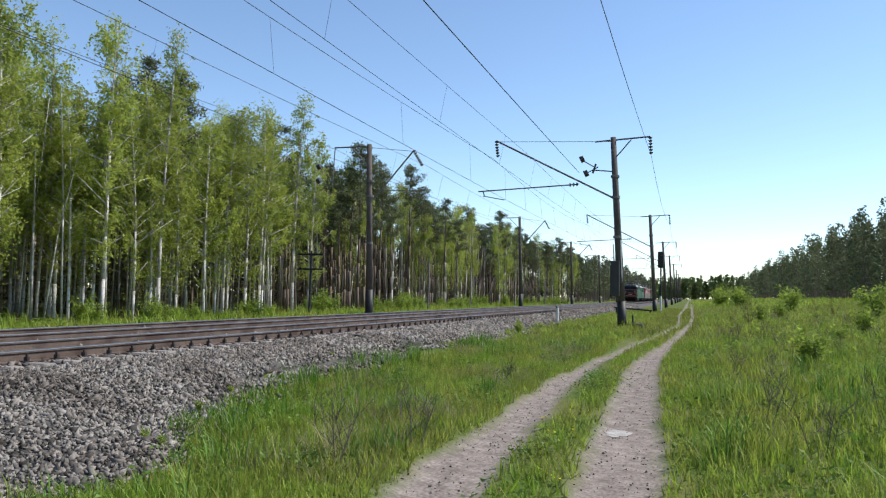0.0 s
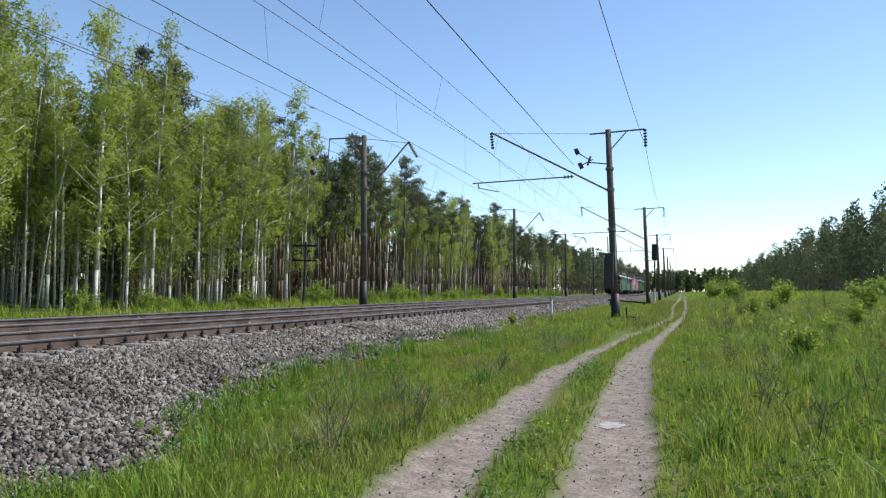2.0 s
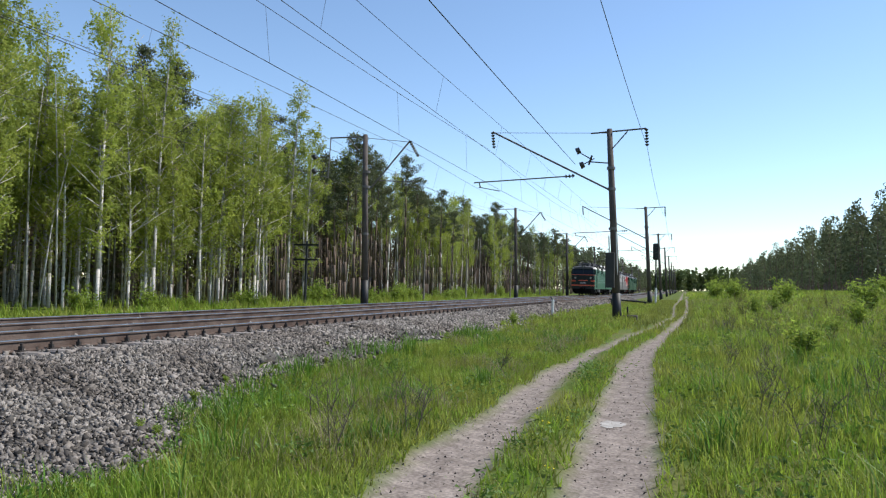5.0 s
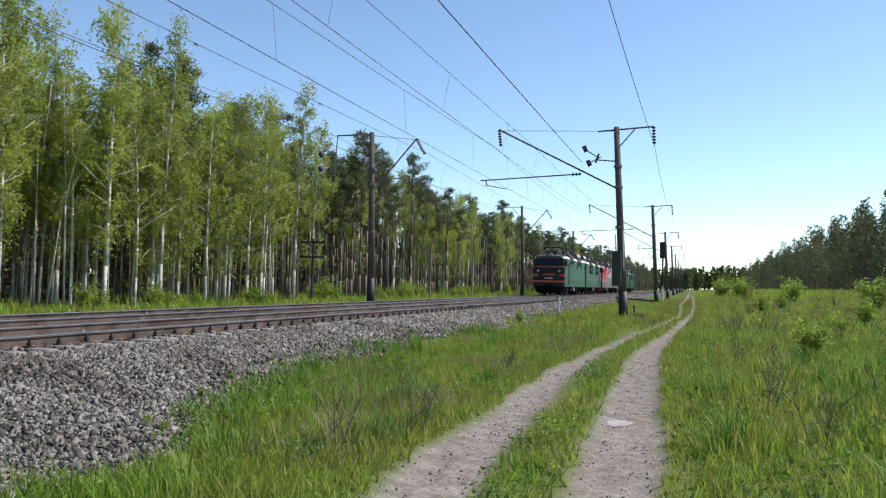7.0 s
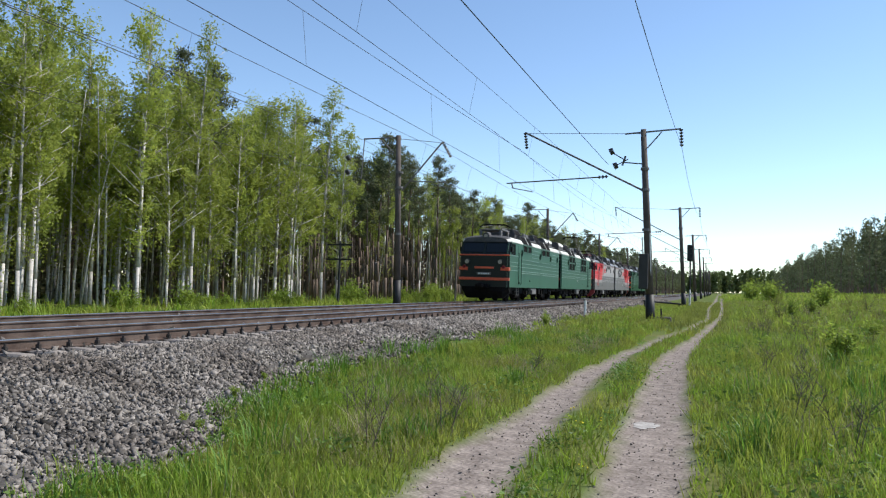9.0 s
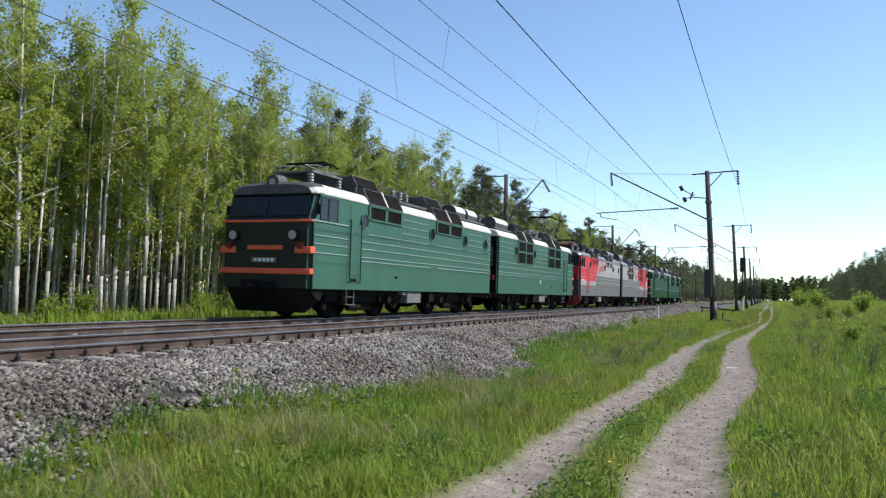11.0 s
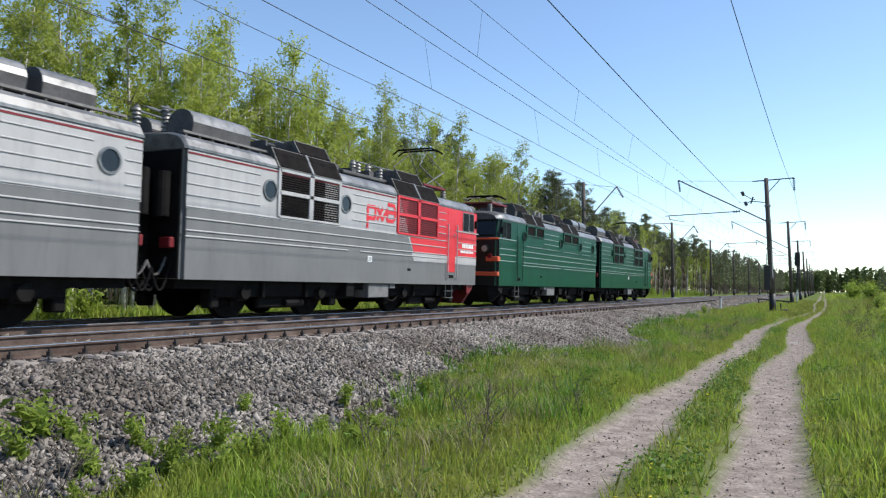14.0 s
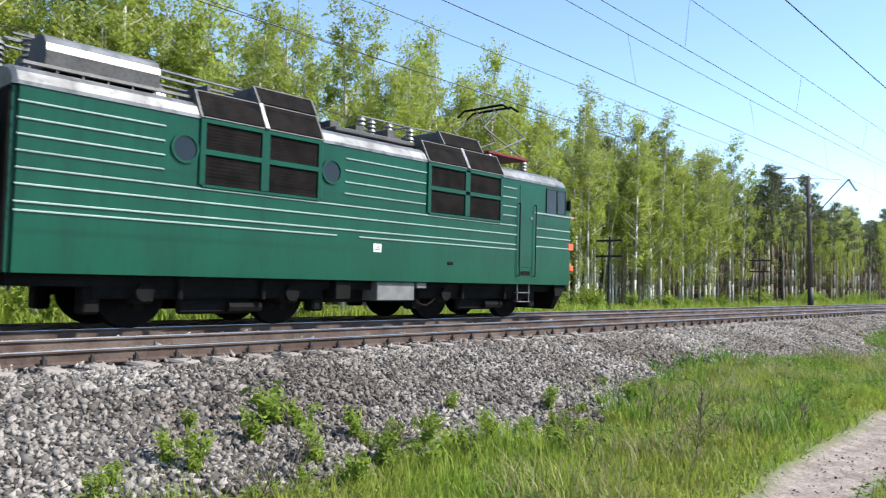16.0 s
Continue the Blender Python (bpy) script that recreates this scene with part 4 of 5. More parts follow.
        box(bm, s * HALF, s * (HALF + 0.03), d0 + 0.1, d0 + 0.2, BOT + 1.75, BOT + 1.82)
        part("door_handle", bm, M["silver"], dr)
        if s < 0 or red:
            bm = bmesh.new()
            box(bm, s * HALF, s * (HALF + 0.014), 7.55, 7.78, BOT + 0.62, BOT + 0.8)
            if s < 0:
                pl = part("data_plate", bm, M["plate"], top, "small white data plate")
                bm = bmesh.new()
                for k in range(3):
                    box(bm, s * (HALF + 0.014), s * (HALF + 0.018), 7.59, 7.74 - 0.03 * k, BOT + 0.66 + 0.04 * k, BOT + 0.68 + 0.04 * k)
                part("plate_bars", bm, M["under_grey"], pl)
            else:
                bm.free()
        bm = bmesh.new()
        box(bm, s * HALF, s * (HALF + 0.02), 5.2, 5.4, BOT + 0.42, BOT + 0.5, 0.01)
        part("side_vent", bm, M["under"], top)
        # steps under the door, sole bar boxes
        bm = bmesh.new()
        for y in (d0 + 0.08, d1 - 0.12):
            rod(bm, (s * 1.5, y, BOT), (s * 1.5, y, 0.42), 0.018, n=6)
        for z in (0.42, 0.66):
            box(bm, s * 1.42, s * 1.54, d0 + 0.06, d1 - 0.1, z, z + 0.025)
        part("step_ladder", bm, M["steel"], top)
        for y0, y1, z0, mt in ((6.4, 7.55, 0.47, M["under_grey"]), (6.0, 6.32, 0.75, M["under_grey"]), (8.3, 8.7, 0.5, M["under"])):
            bm = bmesh.new()
            box(bm, s * 1.0, s * 1.5, y0, y1, z0, BOT - 0.02, 0.015)
            part("underfloor_box", bm, mt, top)
        bm = bmesh.new()
        for k in range(12):
            u = k / 11
            p = Vector((s * 1.25, 5.2 + 1.2 * u, 0.75 - 0.4 * math.sin(math.pi * u)))
            if k:
                rod(bm, last, p, 0.025, n=6)
            last = p
        part("air_hose", bm, M["under"], top)
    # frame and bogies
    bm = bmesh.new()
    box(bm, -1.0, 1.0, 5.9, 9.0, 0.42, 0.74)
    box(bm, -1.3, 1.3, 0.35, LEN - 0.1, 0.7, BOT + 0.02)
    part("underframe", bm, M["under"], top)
    wheels = []
    for yc in (3.7, 11.2):
        bm = bmesh.new()
        for s in (-1, 1):
            box(bm, s * 1.02, s * 1.26, yc - 2.35, yc + 2.35, 0.5, 0.88, 0.04)
            box(bm, s * 0.95, s * 1.1, yc - 0.75, yc + 0.75, 0.22, 0.6, 0.05)
            for dy in (-2.3, 2.3):
                box(bm, s * 0.85, s * 1.2, yc + dy - 0.14, yc + dy + 0.14, 0.25, 0.8, 0.04)
            for dy in (-1.5, 1.5):
                box(bm, s * 1.0, s * 1.32, yc + dy - 0.2, yc + dy + 0.2, 0.42, 0.8, 0.05)
                rod(bm, (s * 1.3, yc + dy, 0.62), (s * 1.4, yc + dy, 0.62), 0.16, n=12)
                rod(bm, (s * 1.16, yc + dy - 0.45, 0.5), (s * 1.16, yc + dy - 0.45, 0.8), 0.09, n=8)
                rod(bm, (s * 1.16, yc + dy + 0.45, 0.5), (s * 1.16, yc + dy + 0.45, 0.8), 0.09, n=8)
            box(bm, s * 0.7, s * 1.1, yc - 0.5, yc + 0.5, 0.3, 0.8, 0.05)
            rod(bm, (s * 1.15, yc - 0.9, 0.35), (s * 1.15, yc - 0.2, 0.35), 0.1, n=8)
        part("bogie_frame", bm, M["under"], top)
        for s in (-1, 1):
            for dy in (-0.85, 0.85):
                bm = bmesh.new()
                rod(bm, (s * 1.33, yc + dy, 0.5), (s * 1.33, yc + dy, 0.86), 0.055, n=8)
                part("damper", bm, M["under"], top)
        for dy in (-1.5, 1.5):
            bm = bmesh.new()
            rod(bm, (-1.0, 0, 0), (1.0, 0, 0), 0.09, n=10)
            for s in (-1, 1):
                rod(bm, (s * 0.73, 0, 0), (s * 0.87, 0, 0), 0.625, n=36)
                rod(bm, (s * 0.70, 0, 0), (s * 0.735, 0, 0), 0.655, n=36)
                for k in range(6):
                    an = k * math.pi / 3
                    rod(bm, (s * 0.86, 0.3 * math.cos(an), 0.3 * math.sin(an)), (s * 0.885, 0.3 * math.cos(an), 0.3 * math.sin(an)), 0.09, n=8, mi=1)
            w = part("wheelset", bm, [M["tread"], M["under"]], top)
            w.location = (0, yc + dy, 0.625)
    # roof gear
    deck = CORN + 0.40
    for y0, y1, w0 in ((3.4, 5.0, 0.75), (8.9, 10.4, 0.75)):
        bm = bmesh.new()
        profile(bm, [(-0.95, deck), (0.95, deck), (0.95, deck + 0.3), (0.75, deck + 0.62), (-0.75, deck + 0.62), (-0.95, deck + 0.3)], y0, y1)
        bmesh.ops.recalc_face_normals(bm, faces=bm.faces)
        bmesh.ops.bevel(bm, geom=bm.edges[:], offset=0.03, segments=1, affect="EDGES")
        hood = part("roof_vent", bm, M["roof_dark"], roof)
        for s in (-1, 1):
            bm = bmesh.new()
            box(bm, -0.012, 0.012, y0 + 0.08, y1 - 0.08, -0.2, 0.2)
            v = part("vent_screen", bm, M["louver"], hood)
            v.location, v.rotation_euler = (s * 0.865, 0, deck + 0.45), (0, -s * 0.56, 0)
            bm = bmesh.new()
            for q in ((y0 + 0.02, y0 + 0.07), (y1 - 0.07, y1 - 0.02)):
                box(bm, -0.02, 0.02, q[0], q[1], -0.22, 0.22)
            box(bm, -0.02, 0.02, y0 + 0.02, y1 - 0.02, 0.19, 0.22)
            v = part("vent_frame", bm, M["hood"], hood)
            v.location, v.rotation_euler = (s * 0.87, 0, deck + 0.45), (0, -s * 0.56, 0)
    for y0, y1, xx in ((12.5, 14.35, -0.8), (11.6, 12.7, 0.75), (13.0, 14.1, 0.75)):
        bm = bmesh.new()
        arc = [(xx + 0.4 * math.cos(a), deck + 0.3 + 0.32 * math.sin(a)) for a in np.linspace(0, math.pi, 9)]
        profile(bm, [(xx + 0.36, deck + 0.02)] + arc + [(xx - 0.36, deck + 0.02)], y0, y1)
        bmesh.ops.recalc_face_normals(bm, faces=bm.faces)
        bm.normal_update()
        for f in bm.faces:
            if f.calc_center_median().z < deck + 0.29 or abs(f.normal.y) > 0.9:
                f.material_index = 1
        part("cable_cover", bm, [M["silver"] if livery != "green" else M["cream"], M["roof_dark"]], roof, "half-round pale roof cover")
    bm = bmesh.new()
    box(bm, -1.2, 1.2, 5.6, 8.6, deck, deck + 0.1, 0.02)
    for k in range(6):
        box(bm, -1.0 + 0.3 * (k % 2), -0.3 + 0.3 * (k % 2), 5.7 + 0.48 * k, 5.95 + 0.48 * k, deck + 0.1, deck + 0.2 + 0.06 * (k % 3))
    part("equipment_deck", bm, M["roof_dark"], roof)
    ins_at = [(-0.8, 6.0), (-0.8, 6.7), (-0.75, 7.2), (-0.8, 7.55), (0.8, 6.3), (0.8, 6.9), (0.75, 7.5), (-0.3, 14.3), (0.3, 14.6)]
    for x, y in ins_at:
        bm = bmesh.new()
        h = 0.42 if y < 14 else 0.62
        rod(bm, (x, y, deck), (x, y, deck + 0.12 + h), 0.06, n=8)
        for k in range(4 if y < 14 else 6):
            rod(bm, (x, y, deck + 0.14 + 0.095 * k), (x, y, deck + 0.2 + 0.095 * k), 0.115, 0.085, n=12)
        part("roof_insulator", bm, M["porcelain"], roof, "ribbed grey porcelain insulator")
    for x, zz in ((-0.55, 0.55), (-0.25, 0.5), (0.0, 0.58), (0.5, 0.55)):
        part("roof_busbar", rod(bmesh.new(), (x, 10.5, deck + zz), (x * 0.8, 14.6, deck + zz + 0.1), 0.025, n=6), M["silver"], roof)
    for y in (11.2, 12.4, 13.6):
        part("busbar_support", box(bmesh.new(), -0.6, 0.6, y, y + 0.06, deck, deck + 0.5), M["roof_dark"], roof)
    for p, q in (((-0.8, 6.0, 0.54), (0.8, 6.3, 0.54)), ((-0.8, 6.0, 0.54), (-0.8, 7.55, 0.54)), ((0.8, 6.3, 0.54), (0.75, 7.5, 0.54)), ((-0.8, 6.0, 0.54), (-0.5, 3.0, 0.7))):
        part("roof_busbar", rod(bmesh.new(), (p[0], p[1], deck + p[2]), (q[0], q[1], deck + q[2]), 0.02, n=6), M["silver"], roof)
    for s in (-1, 1):
        bm = bmesh.new()
        box(bm, s * 1.2, s * 1.28, 11.3, LEN - 0.2, deck, deck + 0.05)
        for k in range(9):
            rod(bm, (s * 1.24, 11.4 + 0.4 * k, deck - 0.06), (s * 1.24, 11.4 + 0.4 * k, deck + 0.02), 0.02, n=6)
        part("roof_walkway", bm, M["steel"], roof)
    # pantograph over the cab end
    panto = part("pantograph_base", box(bmesh.new(), -0.75, 0.75, 1.15, 2.9, deck + 0.38, deck + 0.45, 0.01), M["dark_red"] if livery != "green" else M["steel"], roof)
    for x, y in ((-0.65, 1.2), (0.65, 1.2), (-0.65, 2.8), (0.65, 2.8)):
        bm = bmesh.new()
        rod(bm, (x, y, deck - 0.05), (x, y, deck + 0.4), 0.06, n=8)
        for k in range(4):
            rod(bm, (x, y, deck + 0.02 + 0.09 * k), (x, y, deck + 0.08 + 0.09 * k), 0.12, 0.09, n=12)
        part("roof_insulator", bm, M["porcelain"], roof, "ribbed grey porcelain insulator")
    arms, strip_mesh = pantograph_meshes(0.28)
    for arm in arms:
        part("pantograph_arm", arm, None, roof)
    part("collector_strip", strip_mesh, None, roof)
    return top


def pantograph_meshes(up):
    """Folding arms and collector of a pantograph lifted by up metres."""
    deck = CORN + 0.40
    arms = []
    for s in (-1, 1):
        for p, q, r in (((0.7, 2.6, 0.45), (0.55, 1.0, 0.45 + 0.5 * up), 0.025), ((0.55, 1.0, 0.45 + 0.5 * up), (0.3, 2.3, 0.5 + up), 0.02),
                        ((0.7, 1.3, 0.45), (0.55, 2.9, 0.45 + 0.5 * up), 0.025), ((0.55, 2.9, 0.45 + 0.5 * up), (0.3, 1.9, 0.5 + up), 0.02)):
            arms.append(finish(rod(bmesh.new(), (s * p[0], p[1], deck + p[2]), (s * q[0], q[1], deck + q[2]), r, n=6), "pantograph_arm", M["steel"]))
    bm = bmesh.new()
    for y in (1.9, 2.3):
        rod(bm, (-0.7, y, deck + 0.52 + up), (0.7, y, deck + 0.52 + up), 0.035, n=6)
        for s in (-1, 1):
            rod(bm, (s * 0.7, y, deck + 0.52 + up), (s * 0.95, y, deck + 0.36 + up), 0.03, n=6)
    return arms, finish(bm, "collector_strip", M["under"])


SECTIONS = []
for livery, off in (("green", 0.0), ("red", 32.97), ("deep", 65.94)):
    one = build_section(livery)
    two = copy_thing(one, pose(0, 0, 0))
    arms, strip_mesh = pantograph_meshes(1.3)
    for o in two.children_recursive:
        if o.name.startswith("pantograph_arm"):
            o.data = arms.pop()
        if o.name.startswith("collector_strip"):
            o.data = strip_mesh
    SECTIONS += [(one, off, False), (two, off + 15.97 + LEN, True)]
# ---- trees and plants ----
rng = np.random.default_rng(21)


def quads(name, centres, size, mat, rng, flat=0.0, long=1.0):
    """Many small leaf blades: one three-cornered face at each centre, turned at random."""
    n = len(centres)
    u = rng.normal(size=(n, 3))
    u[:, 2] *= 1 - flat
    u /= np.linalg.norm(u, axis=1, keepdims=True)
    w = rng.normal(size=(n, 3))
    v = np.cross(u, w)
    v /= np.linalg.norm(v, axis=1, keepdims=True)
    s = size * rng.uniform(0.6, 1.35, (n, 1))
    c = np.asarray(centres)
    verts = np.stack([c - u * s * long, c + u * s * long, c + v * s * 1.1], 1).reshape(-1, 3)
    faces = np.arange(3 * n).reshape(-1, 3)
    return raw_mesh(name, verts, faces, mat)


def trunk_mesh(h, r, lean, mat, rng, limbs):
    bm = bmesh.new()
    pts = []
    a, b = rng.uniform(-lean, lean, 2)
    ph = rng.uniform(0, 6)
    for i in range(8):
        u = i / 7
        pts.append(Vector((a * u * u + 0.05 * math.sin(ph + 5 * u), b * u * u + 0.05 * math.cos(ph + 4 * u), h * u - (0.3 if i == 0 else 0))))
    for i in range(7):
        r0, r1 = r * (1 - i / 7) ** 0.8 + 0.015, r * (1 - (i + 1) / 7) ** 0.8 + 0.015
        rod(bm, pts[i], pts[i + 1], r0, r1, n=7)
    ends = []
    for u0, ln, up in limbs:
        i = min(6, int(u0 * 7))
        p = pts[i].lerp(pts[i + 1], u0 * 7 - i)
        an = rng.uniform(0, 6.28)
        q = p + Vector((math.cos(an) * ln, math.sin(an) * ln, up * ln))
        rod(bm, p, q, 0.035 * (1.2 - u0) + 0.008, 0.008, n=4)
        ends.append((p, q))
    return bm, pts, ends


def birch(h, rng, leaves, lo=0.34, wide=1.0):
    """Slender pale trunk; thin rising limbs, long in the lower crown, hung with loose drooping strands of small leaves."""
    limbs = []
    for u in np.linspace(lo, 0.96, 40):
        k = (u - lo) / (1 - lo)
        reach = wide * (0.5 + 1.7 * min(1.0, 0.3 + k / 0.3) * (1 - k) ** 0.55)
        limbs.append((min(0.97, u + rng.uniform(-0.02, 0.02)), reach * rng.uniform(0.35, 1.1), rng.uniform(0.35, 1.1)))
    bm, pts, ends = trunk_mesh(h, 0.03 + 0.0042 * h, 0.8, None, rng, limbs)
    tr = finish(bm, "trunk", M["birch_bark"], smooth=True)
    c = []
    load = np.array([(q - p).length * rng.uniform(0.35, 1.5) for p, q in ends])
    load /= load.sum()
    for (p, q), part_of in zip(ends, load):
        p, q = np.array(p), np.array(q)
        total = max(12, int(leaves * part_of))
        strands = 7
        for _ in range(strands):
            k = rng.uniform(0.25, 1.12)
            base = p + (q - p) * k + rng.normal(0, 0.16, 3)
            drop = rng.uniform(0.25, 1.25)
            m = max(2, total // strands)
            u = rng.uniform(0, 1, m) ** 1.3
            sway = rng.normal(0, 0.16, 2)
            c.append(base[None] + np.stack([rng.normal(0, 0.1, m) + sway[0] * u, rng.normal(0, 0.1, m) + sway[1] * u, -u * drop], 1))
    topp = np.array(pts[-1])
    c.append(topp + rng.normal(0, 1, (leaves // 30, 3)) * np.array([0.32, 0.32, 0.45]) - np.array([0, 0, 0.5]))
    # a few low sprays on the stem
    for _ in range(3):
        z = rng.uniform(0.12, lo + 0.05) * h
        c.append(np.array([pts[1].x, pts[1].y, z]) + rng.normal(0, 1, (leaves // 110, 3)) * np.array([0.4, 0.4, 0.35]))
    return tr, quads("crown", np.concatenate(c), 0.076, M["birch_leaf"], rng, 0.2, 1.0)


def pine(h, rng, leaves, lo=0.5):
    """Straight brown bole, bare or with dead snags below; an open, uneven crown of needle tufts on short level limbs."""
    limbs = []
    for u in np.linspace(lo, 0.98, 24):
        k = (u - lo) / (1 - lo)
        limbs.append((u, rng.uniform(0.5, 1.1) * (0.6 + 1.25 * (1 - k) ** 0.6 * min(1.0, 0.4 + k * 2)), rng.uniform(0.0, 0.6)))
    dead = [(u, rng.uniform(0.3, 0.8), rng.uniform(-0.3, 0.2)) for u in np.linspace(0.25, lo, 8)]
    bm, pts, ends = trunk_mesh(h, 0.05 + 0.0062 * h, 0.35, None, rng, limbs + dead)
    tr = finish(bm, "trunk", M["pine_bark"], smooth=True)
    c = []
    per = leaves // len(limbs)
    for p, q in ends[:len(limbs)]:
        p, q = np.array(p), np.array(q)
        for _ in range(6):
            k = rng.uniform(0.35, 1.12)
            base = p + (q - p) * k + rng.normal(0, 0.14, 3)
            c.append(base[None] + rng.normal(0, 1, (per // 6, 3)) * np.array([0.17, 0.17, 0.11]))
    c.append(np.array(pts[-1]) + rng.normal(0, 1, (leaves // 30, 3)) * np.array([0.3, 0.3, 0.22]) - np.array([0, 0, 0.2]))
    return tr, quads("crown", np.concatenate(c), 0.07, M["pine_leaf"], rng, 0.1, 1.7)


BIRCHES = [birch(12.6 + 0.5 * k, rng, 6000, (0.26, 0.36, 0.22, 0.33, 0.29, 0.4, 0.24, 0.31)[k], (1.15, 1.0, 1.35, 1.1, 1.4, 0.95, 1.25, 1.05)[k]) for k in range(8)]
BARE_BIRCHES = [birch(14 + k, rng, 2400, 0.5, 0.7) for k in range(3)]
PINES = [pine(12.6 + 0.6 * k, rng, 3000, 0.56 + 0.035 * k) for k in range(6)]


def tree(kind, x, y, scale, rng):
    t = empty("birch_tree" if kind != "pine" else "pine_tree", (x, y, ground_z(x, y)))
    bank = {"birch": BIRCHES, "bare": BARE_BIRCHES, "pine": PINES}[kind]
    tr, cr = bank[int(rng.integers(len(bank)))]
    part("trunk", tr, None, t)
    part("crown", cr, None, t)
    t.scale = (scale * rng.uniform(0.9, 1.1),) * 2 + (scale,)
    t.rotation_euler.z = rng.uniform(0, 6.28)
    lab = {"birch": "slender white-trunked birch in fresh light green leaf at the forest edge", "bare": "tall bare-stemmed birch with a high thin crown among pines",
           "pine": "dark green pine with a bare brown trunk in the forest"}[kind]
    return tagged(t, lab, "tree", "birches at the forest edge" if kind != "pine" else "pines of the forest")


for k in range(190):
    y = 0 + 62 * (k + rng.uniform(0, 1)) / 190
    u = rng.uniform(0, 1)
    x = -23.2 - 13 * u ** 1.5
    r = rng.uniform()
    late = y > 47
    kind = "pine" if r < (0.3 if late and u > 0.35 else 0.0) else ("bare" if r > 0.9 else "birch")
    tree(kind, x, y, (0.78 + 0.16 * u) * rng.uniform(0.82, 1.1), rng)
for k in range(220):
    y = 61 + 150 * ((k + rng.uniform(0, 1)) / 220) ** 1.25
    u = rng.uniform(0, 1)
    x = -24.0 - 14 * u
    r = rng.uniform()
    leafy = 0.12 if not 93 < y < 125 else 0.5
    kind = "birch" if r < leafy * (1.4 - u) else ("bare" if r < leafy + 0.12 else "pine")
    tree(kind, x, y, (0.82 + 0.14 * u) * rng.uniform(0.82, 1.06), rng)


def far_wood(name, xs, ys, hs, label, rng, per, size, lo=0.25, leaf="pine_leaf"):
    """A distant stand of trees in one mesh: thin trunks and ragged crowns."""
    cs, bm = [], bmesh.new()
    for x, y, h in zip(xs, ys, hs):
        z = ground_z(x, y)
        rod(bm, (x, y, z - 0.3), (x, y, z + h), 0.14, 0.03, n=4)
        u = rng.uniform(0, 1, per) ** 0.8
        rad = (0.5 + 2.2 * np.sqrt(1 - u)) * rng.uniform(0.3, 1.0, per) * h / 17
        an = rng.uniform(0, 6.28, per)
        cs.append(np.stack([x + rad * np.cos(an), y + rad * np.sin(an), z + h * (lo + (1 - lo) * u) + rng.normal(0, 0.25, per)], 1))
    wood = empty(name)
    tagged(wood, label, "forest", kind="stuff")
    part("trunks", bm, M["pine_bark"], wood)
    part("crowns", quads("crowns", np.concatenate(cs), size, M[leaf], rng, 0.1, 1.3), None, wood)
    return wood


n = 260
ys = rng.uniform(205, 620, n)
far_wood("far_forest", -24.5 - rng.uniform(0, 16, n), ys, rng.uniform(11, 15, n), "far dark mixed forest beside the railway", rng, 260, 0.28)
n = 380
ys = 128 + 520 * rng.uniform(0, 1, n) ** 1.3
far_wood("far_forest", 30 + rng.uniform(0, 18, n) + 0.01 * ys, ys, rng.uniform(14, 19.5, n), "far dark pine forest beyond the meadow", rng, 300, 0.3, 0.15)
n = 900
far_wood("far_forest", rng.uniform(-260, 420, n), rng.uniform(820, 900, n), rng.uniform(14, 24, n), "hazy forest line on the horizon", rng, 60, 1.6, 0.05, "mixed_leaf")
# filler behind the front trees, the wood's inner shade put into its leaf colour
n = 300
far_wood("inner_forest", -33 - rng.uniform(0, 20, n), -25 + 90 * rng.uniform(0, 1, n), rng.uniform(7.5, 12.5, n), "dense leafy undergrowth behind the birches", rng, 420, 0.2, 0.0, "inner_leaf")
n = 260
far_wood("inner_forest", -37 - rng.uniform(0, 20, n), 60 + 150 * rng.uniform(0, 1, n), rng.uniform(8, 12.5, n), "dense wood behind the pines, its dimness put into the leaf colour", rng, 420, 0.24, 0.0, "inner_dark")


def stem_stand(count, y0, y1, hi, mat, label):
    """Thin bare stems standing close together under the crowns."""
    bm = bmesh.new()
    for k in range(count):
        x, y = -24.5 - 14 * rng.uniform(), y0 + (y1 - y0) * rng.uniform()
        z = ground_z(x, y)
        lx, ly = rng.normal(0, 0.4, 2)
        h = rng.uniform(0.6, 1) * hi
        r = rng.uniform(0.03, 0.065)
        mid = Vector((x + 0.3 * lx + rng.normal(0, 0.08), y + 0.3 * ly, z + h * 0.5))
        rod(bm, (x, y, z - 0.2), mid, r, r * 0.75, n=5)
        rod(bm, mid, (x + lx, y + ly, z + h), r * 0.75, 0.015, n=5)
    tagged(new("bare_stems", finish(bm, "bare_stems", mat, smooth=True)), label, "tree stems", kind="stuff")


stem_stand(260, 0, 62, 11, M["birch_bark"], "many thin pale bare stems inside the forest")
stem_stand(330, 56, 165, 10.5, M["pine_bark"], "many thin brown bare stems inside the pine wood")
stem_stand(50, 60, 150, 10, M["birch_bark"], "a few thin pale birch stems among the pines")


